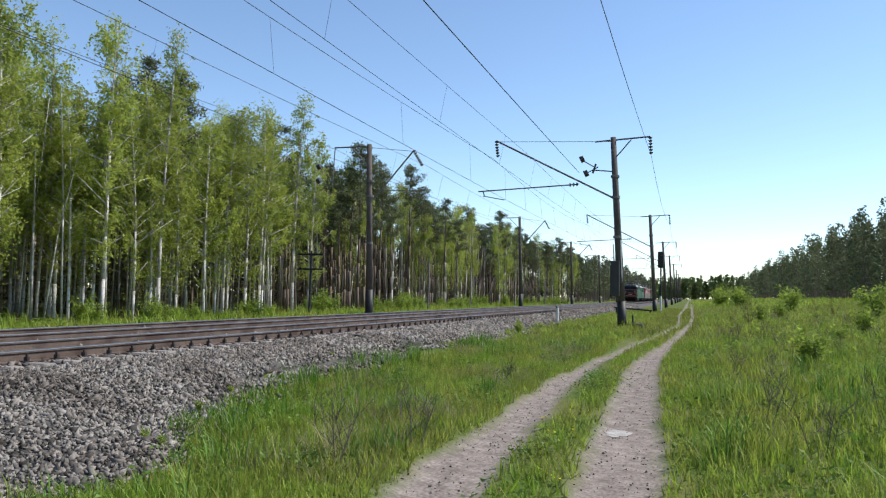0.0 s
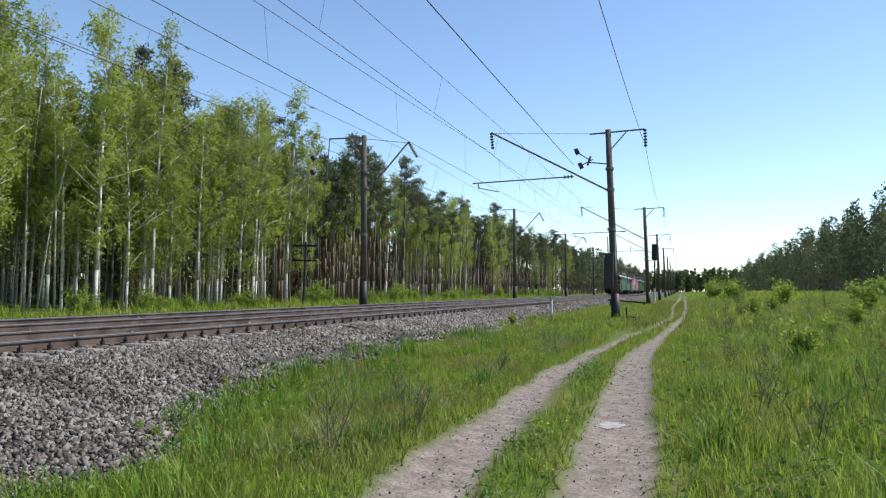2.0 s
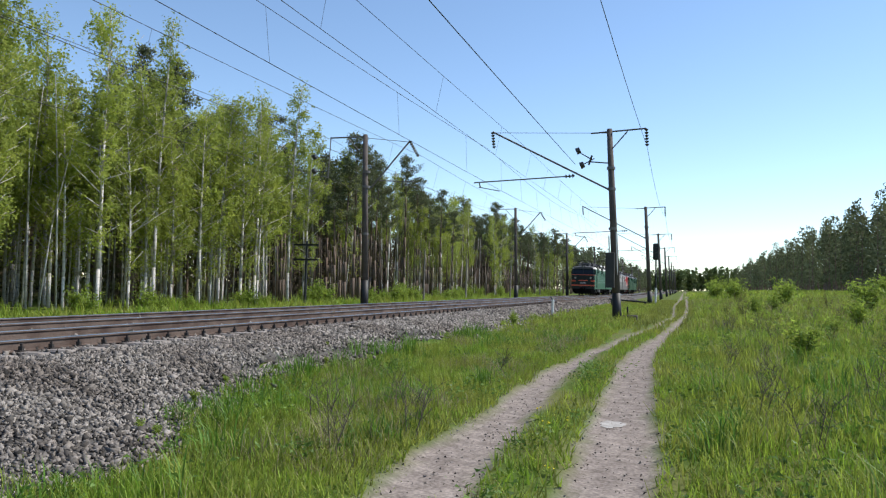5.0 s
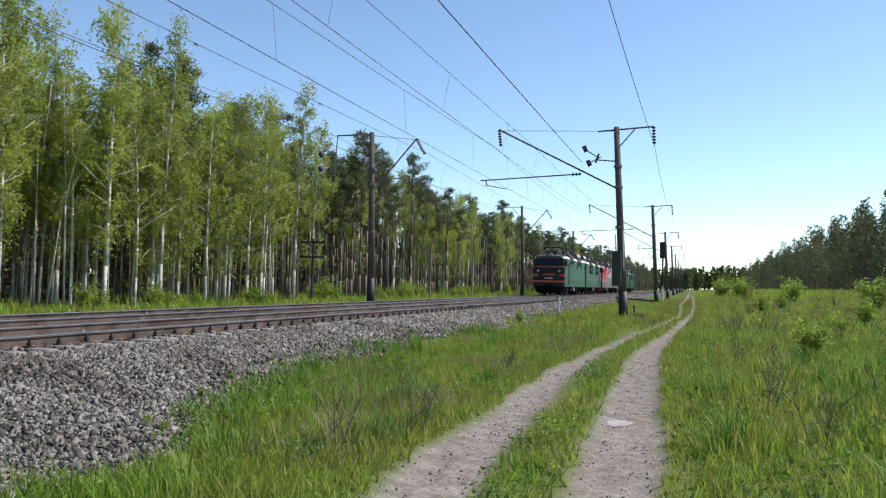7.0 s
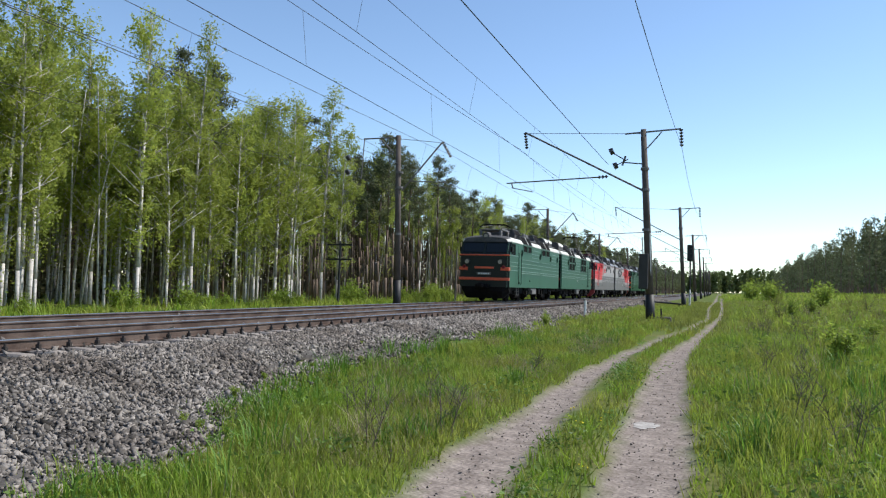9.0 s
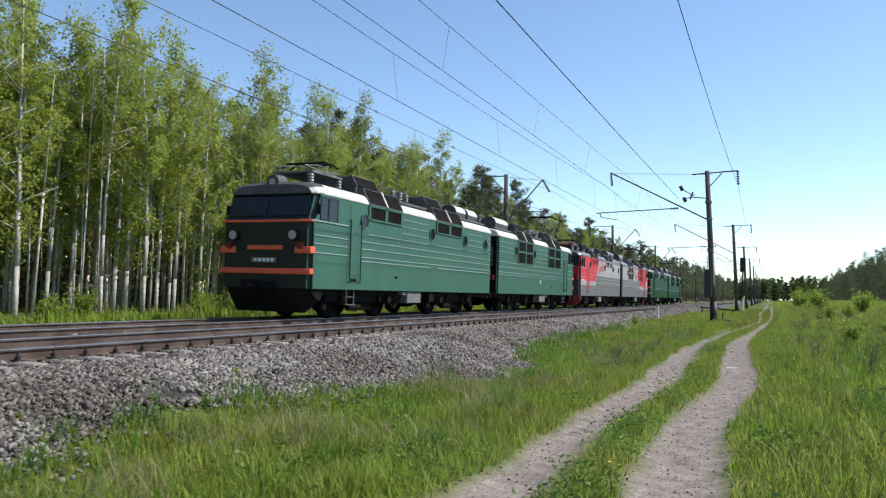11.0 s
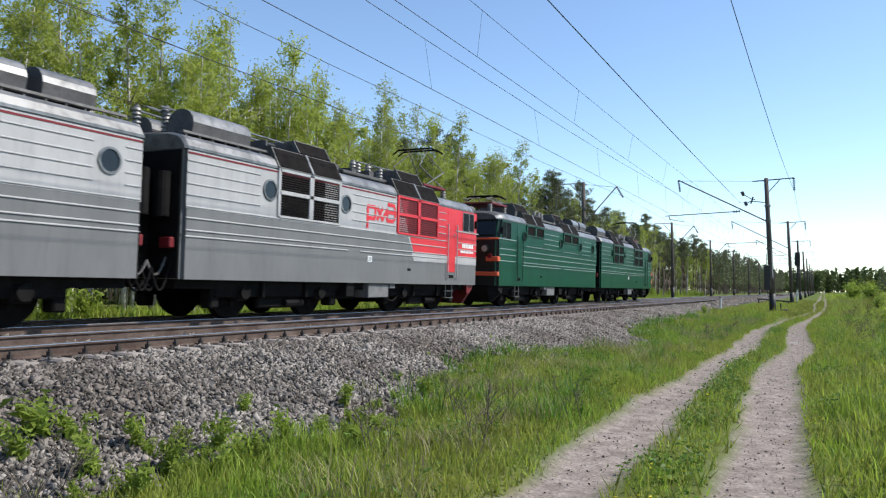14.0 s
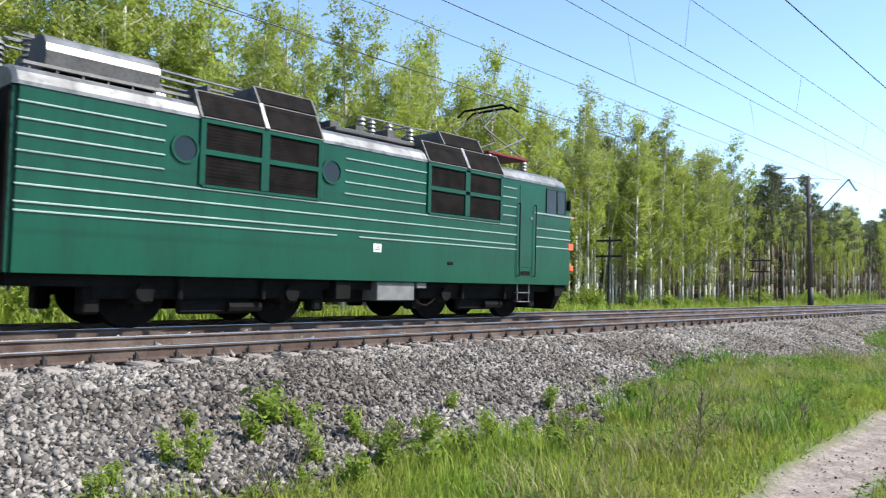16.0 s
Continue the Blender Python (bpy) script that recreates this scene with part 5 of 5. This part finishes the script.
def shrub_mesh(h, spread, leaves, rng, mat, size=0.07):
    bm = bmesh.new()
    cs = []
    for k in range(9):
        an, ln = rng.uniform(0, 6.28), rng.uniform(0.3, 1.0)
        q = Vector((math.cos(an) * spread * ln * 0.8, math.sin(an) * spread * ln * 0.8, h * rng.uniform(0.55, 1.0)))
        rod(bm, (0, 0, -0.05), q, 0.016, 0.005, n=4)
        m = leaves // 9
        u = rng.uniform(0.2, 1.08, m)
        cs.append(np.array(q)[None] * u[:, None] + rng.normal(0, 0.13 * spread + 0.04, (m, 3)))
    c = np.concatenate(cs)
    c[:, 2] = np.maximum(c[:, 2], 0.03)
    return finish(bm, "stems", M["twig"]), quads("foliage", c, size, mat, rng, 0.0, 1.25)


SHRUBS = [shrub_mesh(1.5, 0.75, 700, rng, M["bush_leaf"]) for _ in range(4)]
THIN = [shrub_mesh(1.1, 0.6, 260, rng, M["grass_yellow"], 0.045) for _ in range(3)]


def shrub(x, y, s, label="bright green leafy shrub in rough grass", group="shrubs"):
    t = empty("shrub", (x, y, ground_z(x, y)))
    st, fo = SHRUBS[int(rng.integers(4))] if group != "thin meadow shrubs" else THIN[int(rng.integers(3))]
    part("stem", st, None, t)
    part("foliage", fo, None, t)
    t.scale, t.rotation_euler.z = (s, s, s * rng.uniform(0.8, 1.15)), rng.uniform(0, 6.28)
    return tagged(t, label, "shrub", group)


for k in range(110):
    shrub(-20.6 - 2.9 * rng.uniform(), 5 + 150 * rng.uniform(), rng.uniform(0.35, 1.0), "bright green young growth at the forest edge", "forest edge shrubs")
for x, y, s in ((2.7, 38.5, 0.75), (4.6, 46, 0.5), (6.5, 52, 0.8), (3.4, 60, 0.7), (5.2, 68, 0.9), (8.5, 48, 0.6), (13, 46, 0.8), (9, 62, 1.2), (12, 70, 1.1), (7.5, 84, 1.6), (5.5, 110, 1.9), (3.6, 120, 1.7), (14, 90, 1.4), (18, 100, 1.6), (11, 55, 0.8), (15, 64, 0.9), (20, 80, 1.2), (9.5, 100, 1.5), (6.0, 125, 2.0), (4.4, 140, 2.2), (24, 95, 1.4), (26, 110, 1.6)):
    shrub(x, y, s, "bright green leafy shrub in the meadow", "meadow shrubs")
for k in range(60):
    y = 30 + 80 * rng.uniform()
    shrub(2.0 + (y - 18) * 0.42 * rng.uniform(), y, rng.uniform(0.4, 1.0), "thin yellowish young shrub in the meadow", "thin meadow shrubs")
for x, y, s in ((-6.5, 48.5, 0.4),):
    shrub(x, y, s, "small dark green shrub growing in the ballast", "ballast shrubs")


# ---- grass ----
def blades(name, pts, h, w, mat, rng, lean=0.6):
    """Grass: each blade is a bent strip of three faces' worth of points ending in a tip."""
    n = len(pts)
    an = rng.uniform(0, 6.28, n)
    patch = np.array([0.72 + 1.0 * noise.noise((q[0] * 0.9, q[1] * 0.7, 12.0)) + 0.5 * noise.noise((q[0] * 2.3, q[1] * 2.0, 3.0)) for q in pts])
    near_rut = np.array([min(1.0, max(0.3, rut_gap(q[0], q[1]) / 0.55)) if -4 < q[0] < 1.2 else 1.0 for q in pts])
    hh = h * rng.uniform(0.35, 1.3, n) * np.clip(patch, 0.3, 1.6) * near_rut
    d = np.stack([np.cos(an), np.sin(an), np.zeros(n)], 1)
    side = np.stack([-np.sin(an), np.cos(an), np.zeros(n)], 1) * (w * rng.uniform(0.6, 1.3, n))[:, None]
    ln = (lean * rng.uniform(0.1, 1.5, n) * hh)[:, None] * d
    up = np.array([0, 0, 1.0])[None]
    p = np.asarray(pts) - np.array([0, 0, 0.02])
    a, b = p - side, p + side
    mid = p + ln * 0.35 + up * (hh * 0.6)[:, None]
    c, e = mid - side * 0.75, mid + side * 0.75
    tip = p + ln + up * (hh * rng.uniform(0.85, 1.0, n))[:, None]
    v = np.stack([a, b, e, c, tip], 1).reshape(-1, 3)
    k = 5 * np.arange(n)[:, None]
    f = np.concatenate([k + np.array([[0, 1, 2]]), k + np.array([[0, 2, 3]]), k + np.array([[3, 2, 4]])], 0)
    return new(name, raw_mesh(name, v, f, mat))


def grass_points(count, x0, x1, y0, y1, rng, test, clump=0.0):
    out = []
    while len(out) < count:
        x, y = rng.uniform(x0, x1), rng.uniform(y0, y1)
        if test(x, y):
            m = 1 if not clump else int(rng.integers(5, 16))
            for _ in range(m):
                xx, yy = (x, y) if m == 1 else (x + rng.normal(0, clump), y + rng.normal(0, clump))
                out.append((xx, yy, ground_z(xx, yy)))
    return out


def open_ground(x, y):
    """Where grass grows: thin in the ruts, ragged towards the ballast, patchy elsewhere."""
    if x < toe(y) + 0.3 * rng.normal():
        return False
    gap = rut_gap(x, y)
    if gap < 0.04:
        return rng.uniform() < 0.008
    if gap < 0.32 and rng.uniform() > 0.25 + 1.6 * gap:
        return False
    if x < toe(y) + 1.3 and y < 11 and rng.uniform() < 0.55:
        return False
    return noise.noise((x * 0.7, y * 0.5, 9.0)) + 0.75 > rng.uniform() * 1.0


def strip(x, y):
    """The low grass on the crown between the ruts is shorter."""
    return open_ground(x, y) and not (ruts(y)[0][0] < x < ruts(y)[1][0])


def dry_spot(x, y):
    return strip(x, y) and noise.noise((x * 0.5, y * 0.4, 31.0)) > 0.02


def yellow_spot(x, y):
    return open_ground(x, y) and noise.noise((x * 0.3, y * 0.22, 17.0)) > -0.05


def carpet(name, count, x0, x1, y0, y1, h, w, mat):
    """A low thick undergrowth: single-face blades."""
    p = np.array(grass_points(count, x0, x1, y0, y1, rng, carpet_ground))
    n = len(p)
    an = rng.uniform(0, 6.28, n)
    side = np.stack([np.cos(an), np.sin(an), np.zeros(n)], 1) * w
    tip = p + np.stack([rng.normal(0, 0.4, n) * h, rng.normal(0, 0.4, n) * h, h * rng.uniform(0.5, 1.3, n)], 1)
    v = np.stack([p - side, p + side, tip], 1).reshape(-1, 3)
    return new(name, raw_mesh(name, v, np.arange(3 * n).reshape(-1, 3), mat))


def carpet_ground(x, y):
    return x > toe(y) + 0.15 and rut_depth(x, y) < 0.3


tagged(carpet("undergrowth", 22000, -6.4, -2.3, 2, 48, 0.16, 0.009, M["grass_yellow"]), "yellowish low undergrowth along the ballast foot", "grass", kind="stuff")
tagged(carpet("undergrowth", 30000, -1.8, 9, 2, 48, 0.18, 0.011, M["grass_yellow"]), "yellowish low undergrowth of the meadow", "grass", kind="stuff")
tagged(carpet("undergrowth", 40000, -6.4, -2.3, 2, 48, 0.13, 0.011, M["grass"]), "low thick green undergrowth along the ballast foot", "grass", kind="stuff")
tagged(carpet("undergrowth", 52000, -1.8, 9, 2, 48, 0.15, 0.013, M["grass"]), "low thick green undergrowth of the meadow", "grass", kind="stuff")
tagged(carpet("undergrowth", 45000, -7, 20, 48, 110, 0.2, 0.03, M["grass_yellow"]), "low yellowish green undergrowth farther along the meadow", "grass", kind="stuff")
tagged(blades("grass", grass_points(14000, -6.2, -2.4, 2, 60, rng, yellow_spot, 0.1), 0.22, 0.0055, M["grass_yellow"], rng), "yellowish green grass along the ballast foot", "grass", kind="stuff")
tagged(blades("grass", grass_points(30000, 0.0, 22, 4, 110, rng, yellow_spot, 0.14), 0.38, 0.01, M["grass_yellow"], rng), "yellowish green meadow grass", "grass", kind="stuff")
tagged(blades("grass", grass_points(64000, -6.4, -2.4, 2, 40, rng, open_ground, 0.09), 0.25, 0.0055, M["grass"], rng), "lush fresh green grass along the ballast foot", "grass", kind="stuff")
tagged(blades("grass", grass_points(72000, -0.4, 9, 2, 46, rng, open_ground, 0.1), 0.33, 0.0065, M["grass"], rng), "lush fresh green meadow grass beside the path", "grass", kind="stuff")
tagged(blades("grass", grass_points(12000, -1.75, -1.0, 2, 46, rng, open_ground, 0.05), 0.11, 0.007, M["grass"], rng), "short green grass on the crown between the ruts", "grass", kind="stuff")
tagged(blades("grass", grass_points(26000, -7.5, -2.2, 40, 90, rng, open_ground, 0.1), 0.27, 0.014, M["grass"], rng), "fresh green grass along the ballast foot", "grass", kind="stuff")
tagged(blades("grass", grass_points(50000, -0.3, 26, 42, 120, rng, open_ground, 0.16), 0.4, 0.016, M["grass"], rng), "green rough meadow grass", "grass", kind="stuff")
tagged(blades("grass", grass_points(30000, 0.0, 34, 110, 260, rng, lambda x, y: True, 0.3), 0.55, 0.05, M["grass"], rng), "green far meadow grass", "grass", kind="stuff")
tagged(blades("grass", grass_points(38000, -24, -16.8, 4, 130, rng, lambda x, y: True, 0.15), 0.55, 0.02, M["grass"], rng), "tall green grass before the forest", "grass", kind="stuff")
tagged(blades("dry_grass", grass_points(14000, -6.2, -2.6, 4, 46, rng, dry_spot, 0.12), 0.36, 0.0045, M["dry"], rng, 0.8), "pale dry grass stalks among the green", "grass", kind="stuff")
tagged(blades("dry_grass", grass_points(15000, 0.3, 22, 12, 110, rng, dry_spot, 0.2), 0.5, 0.006, M["dry"], rng, 0.7), "pale dry stalks in the meadow", "grass", kind="stuff")


def tuft_spot(x, y):
    """Rank tufts stand thickest along the foot of the ballast."""
    k = noise.noise((x * 1.1, y * 0.9, 61.0)) + (0.25 if x < toe(y) + 0.9 else 0.0)
    return x > toe(y) - 0.1 and rut_gap(x, y) > 0.3 and k > 0.2


tagged(blades("grass_tufts", grass_points(9000, -7.2, -2.7, 8, 46, rng, tuft_spot, 0.07), 0.42, 0.0075, M["rank_grass"], rng, 0.55), "rank darker green grass tufts along the ballast foot", "grass", kind="stuff")
tagged(blades("grass_tufts", grass_points(9000, 0.0, 8, 4, 46, rng, tuft_spot, 0.09), 0.45, 0.008, M["rank_grass"], rng, 0.6), "rank darker green grass tufts in the meadow", "grass", kind="stuff")


def herbs(name, count, x0, x1, y0, y1, size, mat, label):
    """Low broad-leaved herbs in loose patches between the grass."""
    c = []
    while len(c) < count:
        x, y = rng.uniform(x0, x1), rng.uniform(y0, y1)
        if open_ground(x, y) and noise.noise((x * 0.8, y * 0.6, 44.0)) > 0.05:
            g, h = ground_z(x, y), rng.uniform(0.08, 0.34)
            for _ in range(9):
                c.append((x + rng.normal(0, 0.07), y + rng.normal(0, 0.07), g + h * rng.uniform(0.15, 1.0)))
    tagged(new(name, quads(name, c, size, mat, rng, 0.5, 1.3)), label, "herbs", kind="stuff")


herbs("meadow_herbs", 17000, -0.2, 8, 3, 46, 0.028, M["herb"], "low dark green broad-leaved herbs among the meadow grass")
herbs("meadow_herbs", 6000, -6.4, -2.5, 3, 40, 0.024, M["herb"], "low green broad-leaved herbs along the ballast foot")
herbs("meadow_herbs", 3500, -2.0, -1.0, 3, 40, 0.022, M["herb"], "low green broad-leaved herbs on the crown between the ruts")
herbs("meadow_herbs", 14000, 0.5, 24, 40, 110, 0.06, M["bush_leaf"], "low yellow-green herbs farther along the meadow")
# loose grit on the path
gp = []
while len(gp) < 6000:
    x, y = rng.uniform(-3, 0.4), rng.uniform(3, 45)
    if rut_depth(x, y) > 0.1:
        gp.append((x, y, ground_z(x, y)))
tagged(new("path_grit", quads("path_grit", gp, 0.017, M["stone"], rng, 0.0, 1.0)), "small stones and grit lying in the wheel ruts", "gravel", kind="stuff")


# a small pale patch in the rut
PATCH_X, PATCH_Y = -0.92, 29.28
bm = bmesh.new()
ring = []
for k in range(18):
    an = 2 * math.pi * k / 18
    r = 0.17 * (1 + 0.12 * math.sin(3 * an + 1) + 0.1 * math.sin(7 * an))
    ring.append((PATCH_X + r * math.cos(an), PATCH_Y + 1.6 * r * math.sin(an)))
c = bm.verts.new((PATCH_X, PATCH_Y, ground_z(PATCH_X, PATCH_Y) + 0.008))
vs = [bm.verts.new((x, y, ground_z(x, y) + 0.006)) for x, y in ring]
for k in range(18):
    bm.faces.new((c, vs[k], vs[(k + 1) % 18]))
M["silt"] = material("pale_rut_ground", (0.5, 0.46, 0.42), 0.9, spec=0.1, vary=0.35, scale=5, fine=30, bump=0.3)
tagged(new("dried_puddle", finish(bm, "dried_puddle", M["silt"])), "small pale patch in the wheel rut", "silt patch", kind="stuff")


def dead_stalk(x, y, h):
    """A dry branching weed from last year."""
    s = empty("dead_weed", (x, y, ground_z(x, y)))
    tagged(s, "dry dark branching weed stalk standing in the grass", "dead weed", "dead weeds")
    bm = bmesh.new()
    for _ in range(3):
        a = Vector((rng.uniform(-0.12, 0.12), rng.uniform(-0.12, 0.12), -0.03))
        b = a + Vector((rng.uniform(-0.25, 0.25), rng.uniform(-0.2, 0.2), h * rng.uniform(0.7, 1)))
        rod(bm, a, b, 0.007, 0.003, n=4)
        for k in range(7):
            p = a.lerp(b, rng.uniform(0.3, 0.97))
            q = p + Vector((rng.uniform(-0.22, 0.22), rng.uniform(-0.22, 0.22), rng.uniform(0.06, 0.25)))
            rod(bm, p, q, 0.004, 0.002, n=3)
            for _ in range(2):
                rod(bm, p.lerp(q, 0.6), p.lerp(q, 0.6) + Vector((rng.uniform(-0.08, 0.08), rng.uniform(-0.08, 0.08), rng.uniform(0.02, 0.1))), 0.003, 0.0015, n=3)
    part("stalk", bm, M["twig"], s)


for x, y, h in ((-3.35, 25.9, 0.75), (-3.0, 27.2, 0.6), (-3.6, 28.5, 0.55), (-4.3, 27.4, 0.5), (2.0, 26.5, 0.9), (1.2, 31, 0.7), (3.4, 33, 0.8), (1.6, 36, 0.6), (-3.2, 7.2, 0.7), (-3.6, 8.4, 0.6),
                (-5.3, 5.2, 0.5), (-5.6, 4.1, 0.45), (-4.9, 3.4, 0.5), (-5.0, 8.0, 0.5), (-2.9, 9.6, 0.55), (-4.4, 9.0, 0.6), (-4.0, 6.5, 0.5), (4.5, 38, 0.9), (6, 41, 0.8), (2.4, 42, 0.7), (-3.4, 33, 0.5), (5.2, 30, 0.8)):
    dead_stalk(x, y, h)
for k in range(36):
    y = 25 + 40 * rng.uniform()
    dead_stalk(0.6 + (y - 18) * 0.4 * rng.uniform(), y, rng.uniform(0.5, 1.0))


# weeds on the bank
def weed_mesh(rng, leaves, h):
    bm = bmesh.new()
    cs = []
    for k in range(5):
        an = rng.uniform(0, 6.28)
        q = Vector((math.cos(an) * 0.14, math.sin(an) * 0.14, h * rng.uniform(0.6, 1)))
        rod(bm, (0, 0, -0.03), q, 0.006, 0.003, n=4)
        u = rng.uniform(0.1, 1.05, leaves // 5)
        cs.append(np.array(q)[None] * u[:, None] + rng.normal(0, 0.04, (leaves // 5, 3)))
    return finish(bm, "stem", M["bush_leaf"]), quads("leaves", np.concatenate(cs), 0.032, M["bush_leaf"], rng, 0.2, 1.9)


WEEDS = [weed_mesh(rng, 190, 0.3 + 0.08 * k) for k in range(3)]
CLUMPS = ((-6.6, 4.65, 1.2), (-6.4, 4.9, 0.9), (-6.3, 4.25, 0.8), (-6.0, 5.3, 0.75), (-5.3, 5.0, 0.8), (-5.45, 5.8, 0.85), (-4.95, 5.9, 0.8), (-5.2, 6.6, 0.95), (-5.75, 8.45, 0.75), (-4.5, 7.4, 0.7), (-5.65, 4.5, 0.9),
          (-5.9, 5.75, 0.6), (-4.8, 5.3, 0.7), (-4.37, 6.78, 0.8), (-6.8, 3.8, 0.5), (-6.2, 3.3, 0.7), (-5.9, 3.4, 0.8))
placed = 0
while placed < 90:
    y = rng.uniform(2.5, 12) if placed % 2 else rng.uniform(10, 34)
    x = toe(y) - abs(rng.normal(0, 0.4)) + 0.35
    s = rng.uniform(0.3, 0.7) if y < 12 else rng.uniform(0.2, 0.4)
    if placed < len(CLUMPS):
        x, y, s = CLUMPS[placed]
    w = empty("weed", (x, y, ballast_z(x, y) if x < toe(y) else ground_z(x, y)))
    st, le = WEEDS[int(rng.integers(3))]
    part("stem", st, None, w)
    part("leaves", le, None, w)
    w.scale, w.rotation_euler.z = (s, s, s), rng.uniform(0, 6.28)
    tagged(w, "small green leafy weed growing among ballast stones", "weed", "weeds on the bank")
    placed += 1


def dandelion(x, y, s):
    """A low rosette of broad leaves with yellow flower heads on thin stalks."""
    d = empty("dandelion", (x, y, ground_z(x, y)))
    tagged(d, "low dandelion rosette with small yellow flowers on the grassy crown", "flower", "dandelions by the path")
    for k in range(int(rng.integers(2, 5))):
        an, r = rng.uniform(0, 6.28), rng.uniform(0.02, 0.14)
        p = Vector((r * math.cos(an), r * math.sin(an), rng.uniform(0.1, 0.2)))
        bm = bmesh.new()
        rod(bm, (p.x * 0.3, p.y * 0.3, -0.01), p, 0.003, n=4)
        part("stalk", bm, M["bush_leaf"], d)
        bm = bmesh.new()
        rod(bm, p, p + Vector((rng.uniform(-0.006, 0.006), rng.uniform(-0.006, 0.006), 0.014)), 0.012, 0.02, n=8)
        part("flower_head", bm, M["petal"], d, "small yellow flower head")
    v, f = [], []
    for k in range(11):
        an, ln = 0.57 * k + rng.uniform(-0.2, 0.2), rng.uniform(0.1, 0.19)
        c, w = Vector((math.cos(an), math.sin(an), 0)), Vector((-math.sin(an), math.cos(an), 0)) * 0.024
        lift = rng.uniform(0.03, 0.1)
        i = len(v)
        v += [Vector((0, 0, 0.01)), c * ln * 0.6 + w + Vector((0, 0, lift)), c * ln + Vector((0, 0, lift * 0.7)), c * ln * 0.6 - w + Vector((0, 0, lift))]
        f.append((i, i + 1, i + 2, i + 3))
    part("leaves", raw_mesh("leaves", [tuple(q) for q in v], f, M["bush_leaf"]), None, d)
    d.scale = (s, s, s)


M["petal"] = material("yellow_petals", (0.75, 0.6, 0.02), 0.6, vary=0.15, scale=20)
for k in range(24):
    y = (5.4 + 3.2 * rng.uniform()) if k < 9 else (25 + 9 * rng.uniform() if k < 14 else 9 + 12 * rng.uniform())
    (lc, lh), (rc, rh) = ruts(y)
    dandelion(lc + lh + 0.08 + (rc - rh - lc - lh - 0.16) * rng.uniform() if k % 4 else rc + rh + 0.15 + 0.5 * rng.uniform(), y, rng.uniform(0.55, 0.95))


# ---- what moves ----
NOSE = [(0, 201.9), (1, 186.4), (2, 170.9), (3, 155.4), (4, 139.9), (5.2, 121.2), (6.5, 100.9), (7, 93.0), (7.5, 85.3), (8, 77.6), (8.5, 70.3), (9, 62.5), (9.5, 55.2),
        (10, 46.1), (10.2, 42.5), (11.3, 19.2), (12.3, -1.9), (12.5, -6.3), (13, -17.1), (13.5, -27.2), (14, -37.5), (14.5, -47.7), (15, -58.0), (15.5, -68.1), (16, -78.2)]


def motions():
    ts, ns = [r[0] for r in NOSE], [r[1] for r in NOSE]
    for ob, off, turned in SECTIONS:
        walk(ob, [(t, pose(FAR_X, y + off, RAIL_Z, 0, 0, 180 if turned else 0)) for t, y in NOSE])
        ticks = [k / FPS for k in range(0, 16 * FPS + 1)]
        for w in [c for c in ob.children if c.name.startswith("wheelset")]:
            rows = []
            x, y, z = w.location
            for t in ticks:
                d = (float(np.interp(t, ts, ns)) - ns[0]) / 0.625
                rows.append((t, Matrix.Translation((x, y, z)) @ Matrix.Rotation(d if turned else -d, 4, "X")))
            walk(w, rows)


motions()
